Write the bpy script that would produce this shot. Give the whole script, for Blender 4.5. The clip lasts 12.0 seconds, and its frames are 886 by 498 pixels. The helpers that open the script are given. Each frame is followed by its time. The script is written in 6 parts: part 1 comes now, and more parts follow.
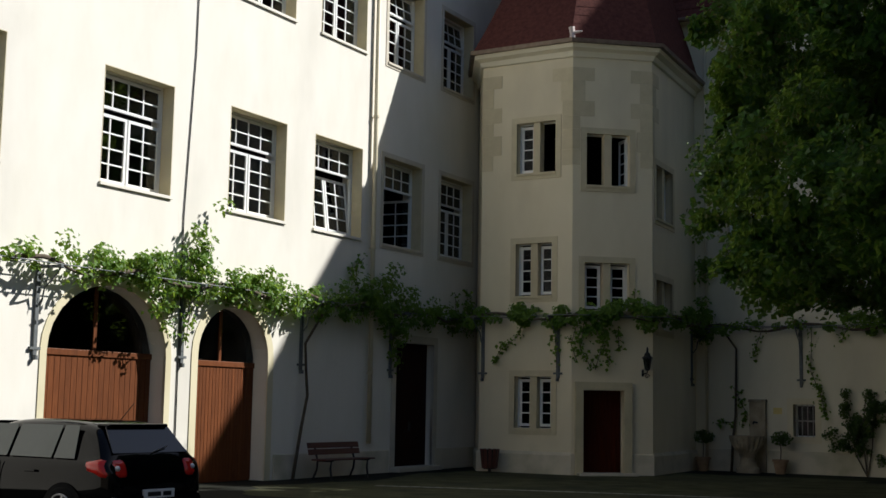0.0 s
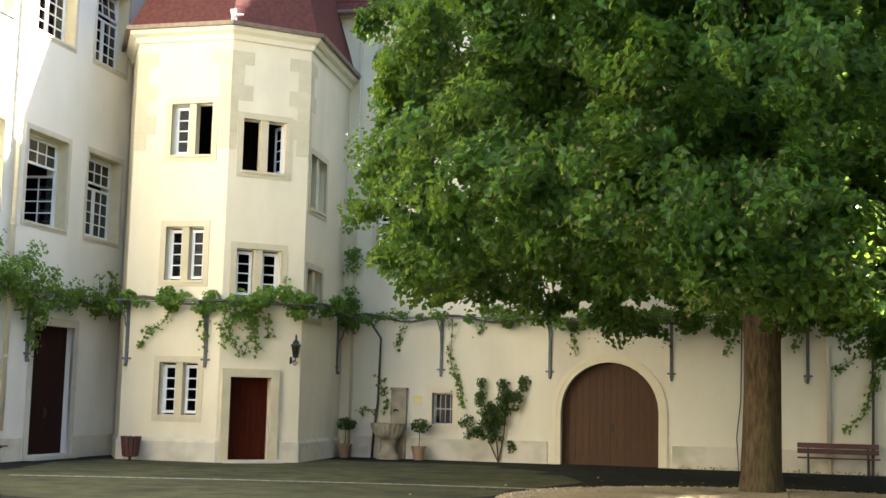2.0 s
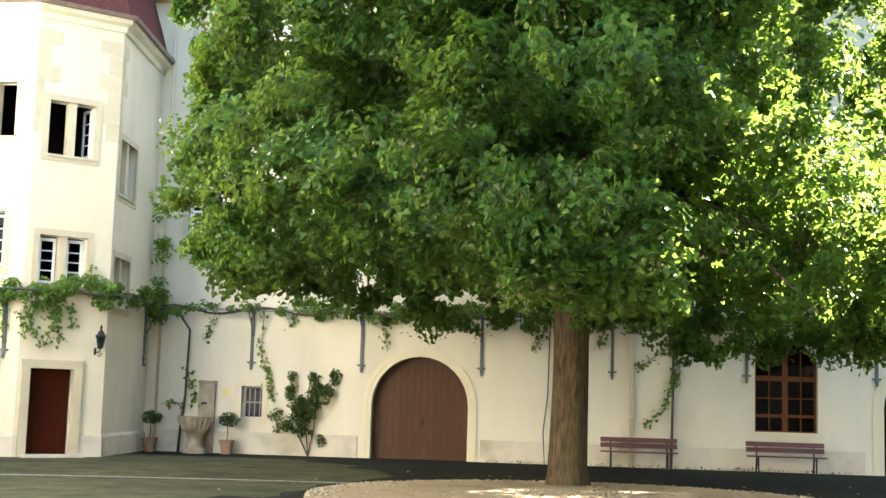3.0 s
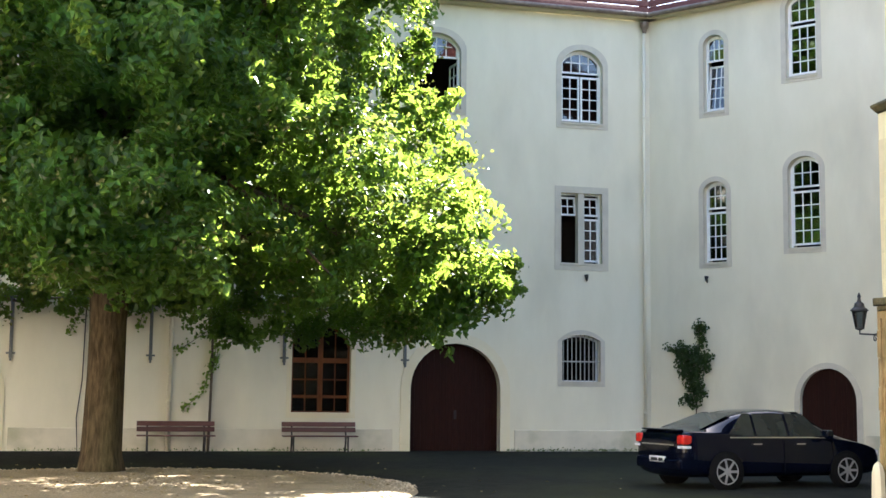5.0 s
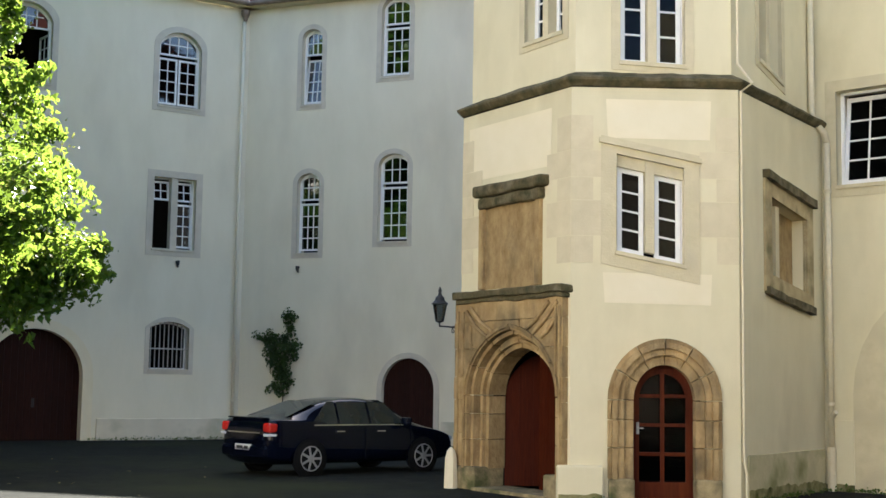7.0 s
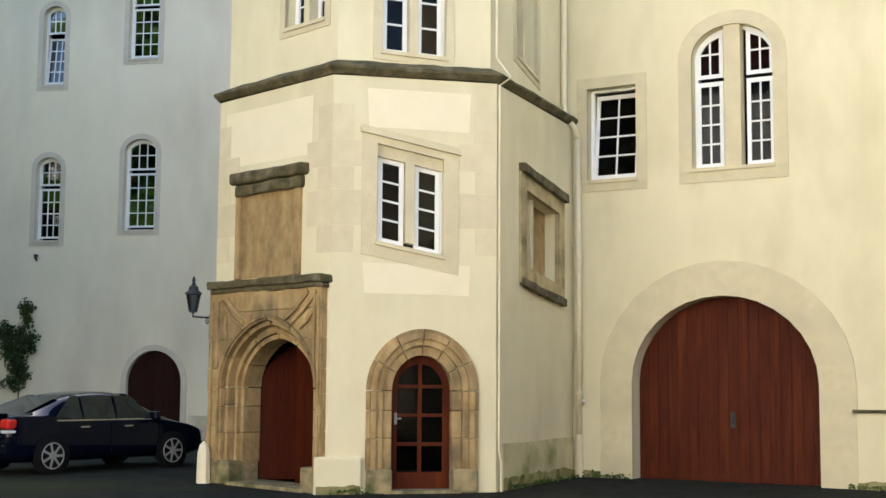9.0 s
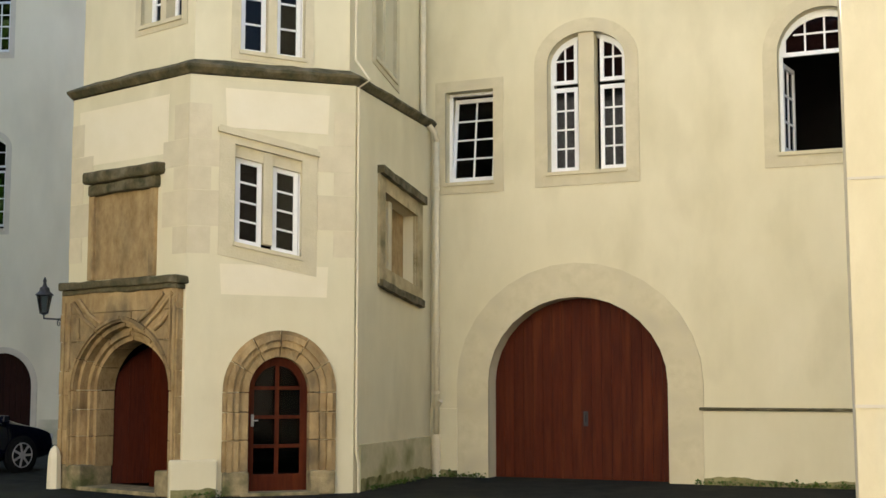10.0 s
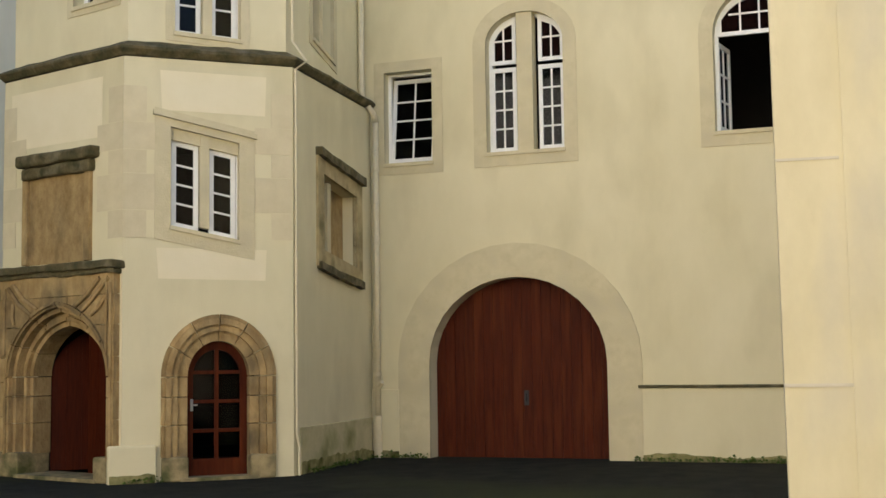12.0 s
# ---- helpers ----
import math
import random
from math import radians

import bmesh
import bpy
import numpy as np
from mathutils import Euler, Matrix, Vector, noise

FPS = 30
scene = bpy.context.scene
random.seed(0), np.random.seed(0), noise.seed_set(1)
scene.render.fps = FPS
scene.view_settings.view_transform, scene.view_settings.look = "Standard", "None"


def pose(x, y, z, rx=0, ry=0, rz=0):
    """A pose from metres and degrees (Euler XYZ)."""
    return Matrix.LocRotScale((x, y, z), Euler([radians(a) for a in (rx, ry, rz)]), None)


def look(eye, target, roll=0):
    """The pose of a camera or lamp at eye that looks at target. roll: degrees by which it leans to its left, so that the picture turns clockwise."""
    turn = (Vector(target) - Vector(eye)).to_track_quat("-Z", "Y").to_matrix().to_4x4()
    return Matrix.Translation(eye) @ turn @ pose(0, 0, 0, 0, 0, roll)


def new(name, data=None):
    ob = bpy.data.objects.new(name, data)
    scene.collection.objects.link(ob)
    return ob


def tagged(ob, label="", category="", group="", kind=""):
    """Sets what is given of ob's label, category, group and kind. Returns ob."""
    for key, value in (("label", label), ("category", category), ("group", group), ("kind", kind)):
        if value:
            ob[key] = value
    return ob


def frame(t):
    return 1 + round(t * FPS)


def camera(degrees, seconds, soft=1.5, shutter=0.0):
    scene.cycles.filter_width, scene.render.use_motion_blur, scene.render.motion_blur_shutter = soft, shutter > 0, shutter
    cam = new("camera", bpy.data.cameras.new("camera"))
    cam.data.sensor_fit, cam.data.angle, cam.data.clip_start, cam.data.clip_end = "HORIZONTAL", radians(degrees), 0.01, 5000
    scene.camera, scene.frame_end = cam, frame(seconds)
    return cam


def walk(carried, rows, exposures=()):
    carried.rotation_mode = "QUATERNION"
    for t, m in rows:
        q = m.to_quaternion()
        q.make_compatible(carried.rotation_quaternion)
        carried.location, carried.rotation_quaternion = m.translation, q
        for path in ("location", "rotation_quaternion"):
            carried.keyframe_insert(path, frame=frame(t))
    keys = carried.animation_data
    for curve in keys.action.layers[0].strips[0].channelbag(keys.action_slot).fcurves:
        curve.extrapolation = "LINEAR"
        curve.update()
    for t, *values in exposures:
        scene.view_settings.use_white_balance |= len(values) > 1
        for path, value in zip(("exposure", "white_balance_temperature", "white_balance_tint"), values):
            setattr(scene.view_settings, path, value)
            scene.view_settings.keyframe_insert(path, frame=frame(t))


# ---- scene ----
cam = camera(38.0, 12.0)
PATH = [
    (0, (0.764, -0.116, 1.711), (-0.379, 1.814, 1.985), 1.0),
    (0.5, (0.655, -0.142, 1.709), (-0.344, 1.867, 1.983), 1.1),
    (1, (0.530, -0.183, 1.698), (-0.321, 1.894, 1.970), 1.1),
    (1.2, (0.494, -0.193, 1.696), (-0.302, 1.905, 1.962), 1.2),
    (1.5, (0.441, -0.197, 1.693), (-0.272, 1.931, 1.962), 1.3),
    (2, (0.350, -0.199, 1.687), (-0.210, 1.974, 1.953), 1.4),
    (2.5, (0.276, -0.166, 1.684), (-0.136, 2.040, 1.948), 1.5),
    (3, (0.219, -0.102, 1.690), (-0.014, 2.131, 1.954), 1.7),
    (3.2, (0.212, -0.092, 1.690), (0.054, 2.147, 1.955), 1.8),
    (4.8, (0.249, -0.125, 1.685), (0.727, 2.069, 1.939), 0.6),
    (5, (0.246, -0.140, 1.685), (0.802, 2.036, 1.936), 0.7),
    (5.5, (0.217, -0.219, 1.685), (0.955, 1.903, 1.930), 0.7),
    (6, (0.208, -0.237, 1.689), (1.132, 1.810, 1.930), 0.6),
    (6.5, (0.208, -0.220, 1.694), (1.283, 1.753, 1.936), 0.8),
    (7, (0.209, -0.162, 1.705), (1.416, 1.735, 1.944), 0.9),
    (7.2, (0.207, -0.131, 1.706), (1.454, 1.738, 1.942), 1.0),
    (8.8, (0.182, 0.182, 1.684), (1.705, 1.835, 1.913), 0.4),
    (9, (0.176, 0.188, 1.681), (1.735, 1.808, 1.912), 0.4),
    (9.5, (0.157, 0.149, 1.676), (1.798, 1.686, 1.909), 0.3),
    (10, (0.132, 0.081, 1.686), (1.857, 1.523, 1.919), 0.0),
    (10.5, (0.145, 0.007, 1.702), (1.938, 1.363, 1.928), -0.1),
    (11, (0.165, -0.061, 1.706), (2.003, 1.236, 1.920), -0.2),
    (11.5, (0.185, -0.061, 1.719), (2.032, 1.226, 1.921), -0.3),
    (12, (0.198, 0.010, 1.737), (1.985, 1.379, 1.931), -0.8),
]
EXPOSURES = [(0, 0.5, 6050, 10), (0.8, 1.15, 6350, 10), (1.5, 2.7, 6650, 10), (2.0, 3.6, 6650, 10), (2.5, 3.95, 6600, 11), (3.2, 4.25, 6450, 11), (4.8, 3.75, 6350, 14), (5.5, 3.45, 6250, 14), (7.0, 3.05, 6300, 12), (9.0, 3.25, 6400, 11), (10.0, 2.92, 6700, 11), (12.0, 2.6, 6850, 11)]
walk(cam, [(t, look(eye, target, roll)) for t, eye, target, roll in PATH], EXPOSURES)

# ---- light ----
SUN = Vector((1.05, 1.0, 1.22)).normalized()
world = bpy.data.worlds.new("sky")
scene.world = world
world.use_nodes = True
_n = world.node_tree.nodes
sky = _n.new("ShaderNodeTexSky")
sky.sky_type = "NISHITA"
sky.sun_disc = False
sky.sun_elevation = math.asin(SUN.z)
sky.sun_rotation = math.atan2(SUN.x, SUN.y)
world.node_tree.links.new(sky.outputs[0], _n["Background"].inputs[0])
_n["Background"].inputs[1].default_value = 0.055
sun_data = bpy.data.lights.new("sun", "SUN")
sun_data.energy, sun_data.angle, sun_data.color = 5.0, radians(0.5), (1.0, 0.955, 0.88)
sun = new("sun", sun_data)
sun.matrix_world = look(SUN * 60, (0, 0, 0))

PLAN = 1.13  # plan units to metres


# ---- materials ----
def material(name, c1, c2, scale=3.0, rough=0.85, metal=0.0, bump=0.15, fine=60.0, stain=None, stain_scale=0.5, stain_amount=0.4, random_tint=0.0, spec=0.5, coords="Object", stretch=(1, 1, 1), island=False):
    m = bpy.data.materials.new(name)
    m.use_nodes = True
    t = m.node_tree
    n, l = t.nodes, t.links
    b = n["Principled BSDF"]
    b.inputs["Roughness"].default_value, b.inputs["Metallic"].default_value = rough, metal
    b.inputs["Specular IOR Level"].default_value = spec
    tc = n.new("ShaderNodeTexCoord")
    mp = n.new("ShaderNodeMapping")
    mp.inputs["Scale"].default_value = stretch
    l.new(tc.outputs[coords], mp.inputs[0])
    n1 = n.new("ShaderNodeTexNoise")
    n1.inputs["Scale"].default_value, n1.inputs["Detail"].default_value, n1.inputs["Roughness"].default_value = scale, 6.0, 0.6
    l.new(mp.outputs[0], n1.inputs["Vector"])
    ramp = n.new("ShaderNodeValToRGB")
    ramp.color_ramp.elements[0].position, ramp.color_ramp.elements[1].position = 0.3, 0.7
    ramp.color_ramp.elements[0].color, ramp.color_ramp.elements[1].color = (*c1, 1), (*c2, 1)
    l.new(n1.outputs[0], ramp.inputs[0])
    col = ramp.outputs[0]
    if stain:
        n2 = n.new("ShaderNodeTexNoise")
        n2.inputs["Scale"].default_value, n2.inputs["Detail"].default_value = stain_scale, 8.0
        l.new(mp.outputs[0], n2.inputs["Vector"])
        r2 = n.new("ShaderNodeValToRGB")
        r2.color_ramp.elements[0].position, r2.color_ramp.elements[1].position = 0.5, 0.72
        r2.color_ramp.elements[1].color = (stain_amount,) * 3 + (1,)
        l.new(n2.outputs[0], r2.inputs[0])
        mx = n.new("ShaderNodeMix")
        mx.data_type = "RGBA"
        l.new(r2.outputs[0], mx.inputs[0])
        l.new(col, mx.inputs[6])
        mx.inputs[7].default_value = (*stain, 1)
        col = mx.outputs[2]
    if random_tint:
        if island:
            src = n.new("ShaderNodeNewGeometry").outputs["Random Per Island"]
        else:
            src = n.new("ShaderNodeObjectInfo").outputs["Random"]
        mr = n.new("ShaderNodeMapRange")
        mr.inputs[3].default_value, mr.inputs[4].default_value = 1 - random_tint, 1 + random_tint
        l.new(src, mr.inputs[0])
        hs = n.new("ShaderNodeHueSaturation")
        l.new(mr.outputs[0], hs.inputs["Value"])
        l.new(col, hs.inputs["Color"])
        col = hs.outputs[0]
    l.new(col, b.inputs["Base Color"])
    if bump:
        n3 = n.new("ShaderNodeTexNoise")
        n3.inputs["Scale"].default_value, n3.inputs["Detail"].default_value = fine, 4.0
        l.new(mp.outputs[0], n3.inputs["Vector"])
        bp = n.new("ShaderNodeBump")
        bp.inputs["Strength"].default_value, bp.inputs["Distance"].default_value = bump, 0.02
        l.new(n3.outputs[0], bp.inputs["Height"])
        l.new(bp.outputs[0], b.inputs["Normal"])
    return m


def leaf_material(name, c1, c2, glow):
    m = bpy.data.materials.new(name)
    m.use_nodes = True
    t = m.node_tree
    n, l = t.nodes, t.links
    b = n["Principled BSDF"]
    b.inputs["Roughness"].default_value = 0.45
    b.inputs["Specular IOR Level"].default_value = 0.25
    geo = n.new("ShaderNodeNewGeometry")
    ramp = n.new("ShaderNodeValToRGB")
    ramp.color_ramp.elements[0].color, ramp.color_ramp.elements[1].color = (*c1, 1), (*c2, 1)
    l.new(geo.outputs["Random Per Island"], ramp.inputs[0])
    l.new(ramp.outputs[0], b.inputs["Base Color"])
    tr = n.new("ShaderNodeBsdfTranslucent")
    tr.inputs[0].default_value = (*glow, 1)
    mx = n.new("ShaderNodeMixShader")
    mx.inputs[0].default_value = 0.34
    l.new(b.outputs[0], mx.inputs[1])
    l.new(tr.outputs[0], mx.inputs[2])
    l.new(mx.outputs[0], n["Material Output"].inputs[0])
    return m


def glass_material(name, tint, rough=0.02, ior=1.22):
    m = bpy.data.materials.new(name)
    m.use_nodes = True
    t = m.node_tree
    n, l = t.nodes, t.links
    n.remove(n["Principled BSDF"])
    tp = n.new("ShaderNodeBsdfTransparent")
    tp.inputs[0].default_value = (*tint, 1)
    gl = n.new("ShaderNodeBsdfGlossy")
    gl.inputs["Roughness"].default_value = rough
    fr = n.new("ShaderNodeFresnel")
    fr.inputs[0].default_value = ior
    nz = n.new("ShaderNodeTexNoise")
    nz.inputs["Scale"].default_value = 2.5
    bp = n.new("ShaderNodeBump")
    bp.inputs["Strength"].default_value, bp.inputs["Distance"].default_value = 0.08, 0.02
    l.new(nz.outputs[0], bp.inputs["Height"])
    l.new(bp.outputs[0], gl.inputs["Normal"])
    mx = n.new("ShaderNodeMixShader")
    l.new(fr.outputs[0], mx.inputs[0])
    l.new(tp.outputs[0], mx.inputs[1])
    l.new(gl.outputs[0], mx.inputs[2])
    l.new(mx.outputs[0], n["Material Output"].inputs[0])
    return m


PLASTER_L = material("plaster_west", (0.73, 0.69, 0.59), (0.80, 0.76, 0.67), 1.2, 0.9, bump=0.12, stain=(0.5, 0.47, 0.4), stain_amount=0.42, stretch=(1, 1, 0.4))
PLASTER_B = material("plaster_north", (0.72, 0.66, 0.5), (0.79, 0.73, 0.57), 1.2, 0.9, bump=0.12, stain=(0.5, 0.46, 0.36), stain_amount=0.45, stretch=(1, 1, 0.4))
PLASTER_T = material("plaster_stair_tower", (0.74, 0.655, 0.465), (0.8, 0.715, 0.525), 1.2, 0.9, bump=0.12, stain=(0.52, 0.45, 0.32), stain_amount=0.45, stretch=(1, 1, 0.5))
PLASTER_G = material("plaster_east", (0.63, 0.565, 0.365), (0.71, 0.64, 0.435), 1.0, 0.9, bump=0.12, stain=(0.44, 0.385, 0.225), stain_amount=0.42, stain_scale=0.9, stretch=(1, 1, 0.5))
PLASTER_NEAR = material("buttress_plaster", (0.66, 0.575, 0.35), (0.78, 0.69, 0.45), 1.6, 0.92, bump=0.35, fine=16, stain=(0.5, 0.47, 0.4), stain_scale=0.9, stain_amount=0.75, stretch=(1, 1, 0.5))
PLASTER_LIGHT = material("plaster_patch", (0.73, 0.65, 0.45), (0.77, 0.69, 0.5), 2.0, 0.9, bump=0.1)
STONE = material("trim_stone", (0.53, 0.465, 0.295), (0.63, 0.555, 0.365), 4.0, 0.85, bump=0.25, fine=40, stain=(0.33, 0.29, 0.21), stain_scale=2.0, stain_amount=0.4)
STONE_GREY = material("grey_trim_stone", (0.54, 0.49, 0.39), (0.63, 0.57, 0.46), 4.0, 0.85, bump=0.25, fine=40, stain=(0.33, 0.3, 0.25), stain_scale=2.0, stain_amount=0.4)
MOSSPLASTER = material("mossy_plaster", (0.46, 0.41, 0.24), (0.58, 0.51, 0.31), 2.5, 0.92, bump=0.3, fine=30, stain=(0.16, 0.17, 0.045), stain_scale=1.3, stain_amount=0.8)
QUOIN = material("pale_corner_stone", (0.57, 0.495, 0.325), (0.65, 0.57, 0.385), 3.0, 0.88, bump=0.2, random_tint=0.05)
PLINTH = material("plinth_render", (0.62, 0.56, 0.43), (0.7, 0.63, 0.49), 2.0, 0.9, bump=0.2, fine=40, stain=(0.25, 0.26, 0.13), stain_scale=1.2, stain_amount=0.5)
SANDSTONE = material("weathered_sandstone", (0.25, 0.16, 0.068), (0.46, 0.33, 0.16), 4.5, 0.92, bump=0.9, fine=24, stain=(0.085, 0.07, 0.045), stain_scale=1.7, stain_amount=0.85, stretch=(1, 1, 0.6), random_tint=0.2, spec=0.2)
MOSS = material("mossy_stone", (0.03, 0.032, 0.01), (0.13, 0.1, 0.045), 5.0, 0.95, bump=0.7, fine=20, stain=(0.3, 0.25, 0.16), stain_scale=4, stain_amount=0.4)
MOSSTONE = material("mossy_sandstone", (0.12, 0.1, 0.05), (0.4, 0.31, 0.16), 4.0, 0.95, bump=0.7, fine=20, stain=(0.05, 0.065, 0.015), stain_scale=2.5, stain_amount=0.9)
DARKWOOD = material("dark_brown_wood", (0.014, 0.004, 0.003), (0.028, 0.008, 0.005), 6.0, 0.6, spec=0.1, bump=0.25, stretch=(6, 6, 0.6), random_tint=0.12)
# red door wood darkened: shade on the tower doors put into the colour
SHADED_REDWOOD = material("red_brown_wood", (0.032, 0.005, 0.0015), (0.066, 0.011, 0.003), 5.0, 0.6, spec=0.07, bump=0.25, stretch=(6, 6, 0.5), stain=(0.03, 0.008, 0.005), stain_amount=0.6, random_tint=0.1)
GATEWOOD = material("red_gate_wood", (0.04, 0.0066, 0.0018), (0.086, 0.0155, 0.004), 4.0, 0.55, spec=0.1, bump=0.25, stretch=(5, 5, 0.4), stain=(0.12, 0.03, 0.008), stain_scale=1.2, stain_amount=0.6, random_tint=0.08)
GARAGEWOOD = material("garage_wood", (0.1, 0.03, 0.008), (0.17, 0.053, 0.015), 5.0, 0.55, spec=0.2, bump=0.25, stretch=(6, 6, 0.5), random_tint=0.12)
GREYBROWN = material("brown_painted_wood", (0.07, 0.034, 0.015), (0.1, 0.05, 0.024), 5.0, 0.55, spec=0.2, bump=0.2, stretch=(6, 6, 0.5), random_tint=0.08)
ROOF = material("red_brown_roof", (0.085, 0.03, 0.026), (0.15, 0.055, 0.042), 9.0, 0.85, bump=0.4, fine=30, random_tint=0.2, island=True, spec=0.1)
WHITE = material("white_window_paint", (0.78, 0.78, 0.76), (0.83, 0.83, 0.81), 8.0, 0.4, bump=0.05)
# near-black albedo puts the darkness of unlit rooms into the colour
UNLIT_BLACK = material("unlit_room_black", (0.012, 0.011, 0.011), (0.022, 0.02, 0.019), 1.0, 0.95, bump=0)
# one glass twice: low IOR keeps panes dark, high IOR brightens their reflections
GLASS = glass_material("window_glass", (0.4, 0.44, 0.46))
GLASS_BRIGHT = glass_material("bright_reflecting_glass", (0.4, 0.44, 0.46), 0.02, 2.0)
CARGLASS = glass_material("car_glass", (0.35, 0.4, 0.42), 0.01, 1.45)
ASPHALT = material("asphalt", (0.014, 0.016, 0.013), (0.03, 0.03, 0.024), 2.5, 0.97, spec=0.06, bump=0.6, fine=70, stain=(0.042, 0.046, 0.02), stain_scale=0.16, stain_amount=0.9)
MOSSGROUND = material("mossy_asphalt", (0.04, 0.042, 0.02), (0.1, 0.1, 0.055), 1.6, 0.97, spec=0.1, bump=0.6, fine=60, stain=(0.035, 0.036, 0.026), stain_scale=0.5, stain_amount=0.85)
GRAVEL = material("gravel", (0.17, 0.12, 0.06), (0.43, 0.33, 0.19), 45.0, 0.95, bump=0.9, fine=55, stain=(0.14, 0.11, 0.05), stain_scale=1.0, stain_amount=0.6)
PEBBLE = material("pebbles", (0.22, 0.165, 0.095), (0.54, 0.45, 0.31), 12.0, 0.9, bump=0.2, random_tint=0.35, island=True)
COBBLE = material("gutter_stone", (0.17, 0.17, 0.15), (0.26, 0.25, 0.21), 6.0, 0.85, bump=0.4, random_tint=0.2)
BARK = material("bark", (0.035, 0.025, 0.014), (0.13, 0.092, 0.052), 7.0, 0.95, spec=0.1, bump=1.0, fine=16, stretch=(2.4, 2.4, 0.4), stain=(0.05, 0.06, 0.02), stain_amount=0.4)
LEAF = leaf_material("linden_leaf", (0.003, 0.017, 0.0015), (0.042, 0.118, 0.012), (0.32, 0.47, 0.06))
BLOSSOM = leaf_material("linden_bract", (0.09, 0.1, 0.03), (0.15, 0.15, 0.045), (0.25, 0.28, 0.06))
VINE = leaf_material("vine_leaf", (0.05, 0.12, 0.015), (0.13, 0.22, 0.035), (0.33, 0.48, 0.05))
ROSE = leaf_material("shrub_leaf", (0.035, 0.07, 0.015), (0.08, 0.12, 0.03), (0.16, 0.25, 0.03))
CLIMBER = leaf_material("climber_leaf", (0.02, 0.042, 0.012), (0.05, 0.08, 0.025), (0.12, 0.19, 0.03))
DRYLEAF = material("dry_leaves", (0.16, 0.11, 0.04), (0.3, 0.23, 0.09), 6.0, 0.8, bump=0, random_tint=0.35, island=True)
STEM = material("vine_stem", (0.06, 0.045, 0.03), (0.13, 0.1, 0.065), 12.0, 0.95, bump=0.6, fine=30)
IRON_PALE = material("pale_grey_iron", (0.3, 0.29, 0.27), (0.42, 0.41, 0.38), 12.0, 0.6, metal=0.2, bump=0.1)
IRON = material("black_iron", (0.012, 0.012, 0.013), (0.03, 0.03, 0.032), 20.0, 0.5, metal=0.3, bump=0.1)
BRACKET = material("grey_painted_iron", (0.09, 0.1, 0.1), (0.16, 0.17, 0.17), 8.0, 0.6, metal=0.2, bump=0.15)
ZINC = material("cream_painted_pipe", (0.6, 0.53, 0.36), (0.68, 0.6, 0.42), 6.0, 0.5, bump=0.08)
GUTTER = material("copper_brown_gutter", (0.16, 0.11, 0.08), (0.26, 0.2, 0.15), 6.0, 0.55, metal=0.3, bump=0.1)
BENCHWOOD = material("bench_slats", (0.075, 0.025, 0.018), (0.13, 0.045, 0.032), 5.0, 0.5, bump=0.2, stretch=(0.6, 6, 6), random_tint=0.15)
NAVY = material("navy_car_paint", (0.0015, 0.0025, 0.008), (0.002, 0.0035, 0.011), 3.0, 0.07, metal=0.0, bump=0, spec=0.3)
BLACKPAINT = material("black_car_paint", (0.002, 0.002, 0.0025), (0.003, 0.003, 0.0035), 3.0, 0.05, metal=0.0, bump=0, spec=0.18)
RUBBER = material("rubber", (0.004, 0.004, 0.004), (0.008, 0.008, 0.008), 20.0, 0.9, bump=0.2, spec=0.12)
ALLOY = material("alloy", (0.3, 0.305, 0.315), (0.42, 0.42, 0.43), 10.0, 0.3, metal=0.5, bump=0)
CHROME = material("chrome", (0.7, 0.7, 0.72), (0.75, 0.75, 0.76), 10.0, 0.12, metal=1.0, bump=0)
REDLENS = material("red_lens", (0.45, 0.012, 0.01), (0.6, 0.025, 0.015), 20.0, 0.12, bump=0)
CLEARLENS = material("clear_lens", (0.6, 0.6, 0.62), (0.75, 0.75, 0.75), 20.0, 0.1, bump=0)
PLATE = material("white_plate", (0.7, 0.7, 0.68), (0.75, 0.75, 0.73), 10.0, 0.4, bump=0)
TERRACOTTA = material("terracotta", (0.3, 0.19, 0.11), (0.42, 0.28, 0.17), 8.0, 0.85, bump=0.3)
SOIL = material("soil", (0.03, 0.022, 0.015), (0.06, 0.045, 0.03), 20.0, 0.95, bump=0.5)
# dark colour of the added south walls, chosen to lower bounce and reflections
DIM_RENDER = material("bounce_dimming_brown", (0.15, 0.12, 0.085), (0.25, 0.21, 0.15), 1.5, 0.92, bump=0.3, fine=30, stain=(0.09, 0.08, 0.05), stain_scale=0.6, stain_amount=0.7)
SIGN = material("yellow_sign", (0.75, 0.6, 0.2), (0.8, 0.66, 0.26), 6.0, 0.5, bump=0)
PINK = material("pale_terracotta_finial", (0.6, 0.5, 0.46), (0.7, 0.6, 0.55), 8.0, 0.7, bump=0.1)


# ---- mesh helpers ----
def part(name, bm, mat, parent=None, label="", smooth=False):
    me = bpy.data.meshes.new(name)
    bm.to_mesh(me)
    bm.free()
    for mm in mat if isinstance(mat, (list, tuple)) else (mat,):
        me.materials.append(mm)
    if smooth:
        for p in me.polygons:
            p.use_smooth = True
    ob = new(name, me)
    ob.parent = parent
    if label:
        ob["label"] = label
    return ob


def thing(name, m, label, category, group="", kind=""):
    ob = new(name)
    ob.empty_display_size = 0.2
    ob.matrix_world = m
    return tagged(ob, label, category, group, kind)


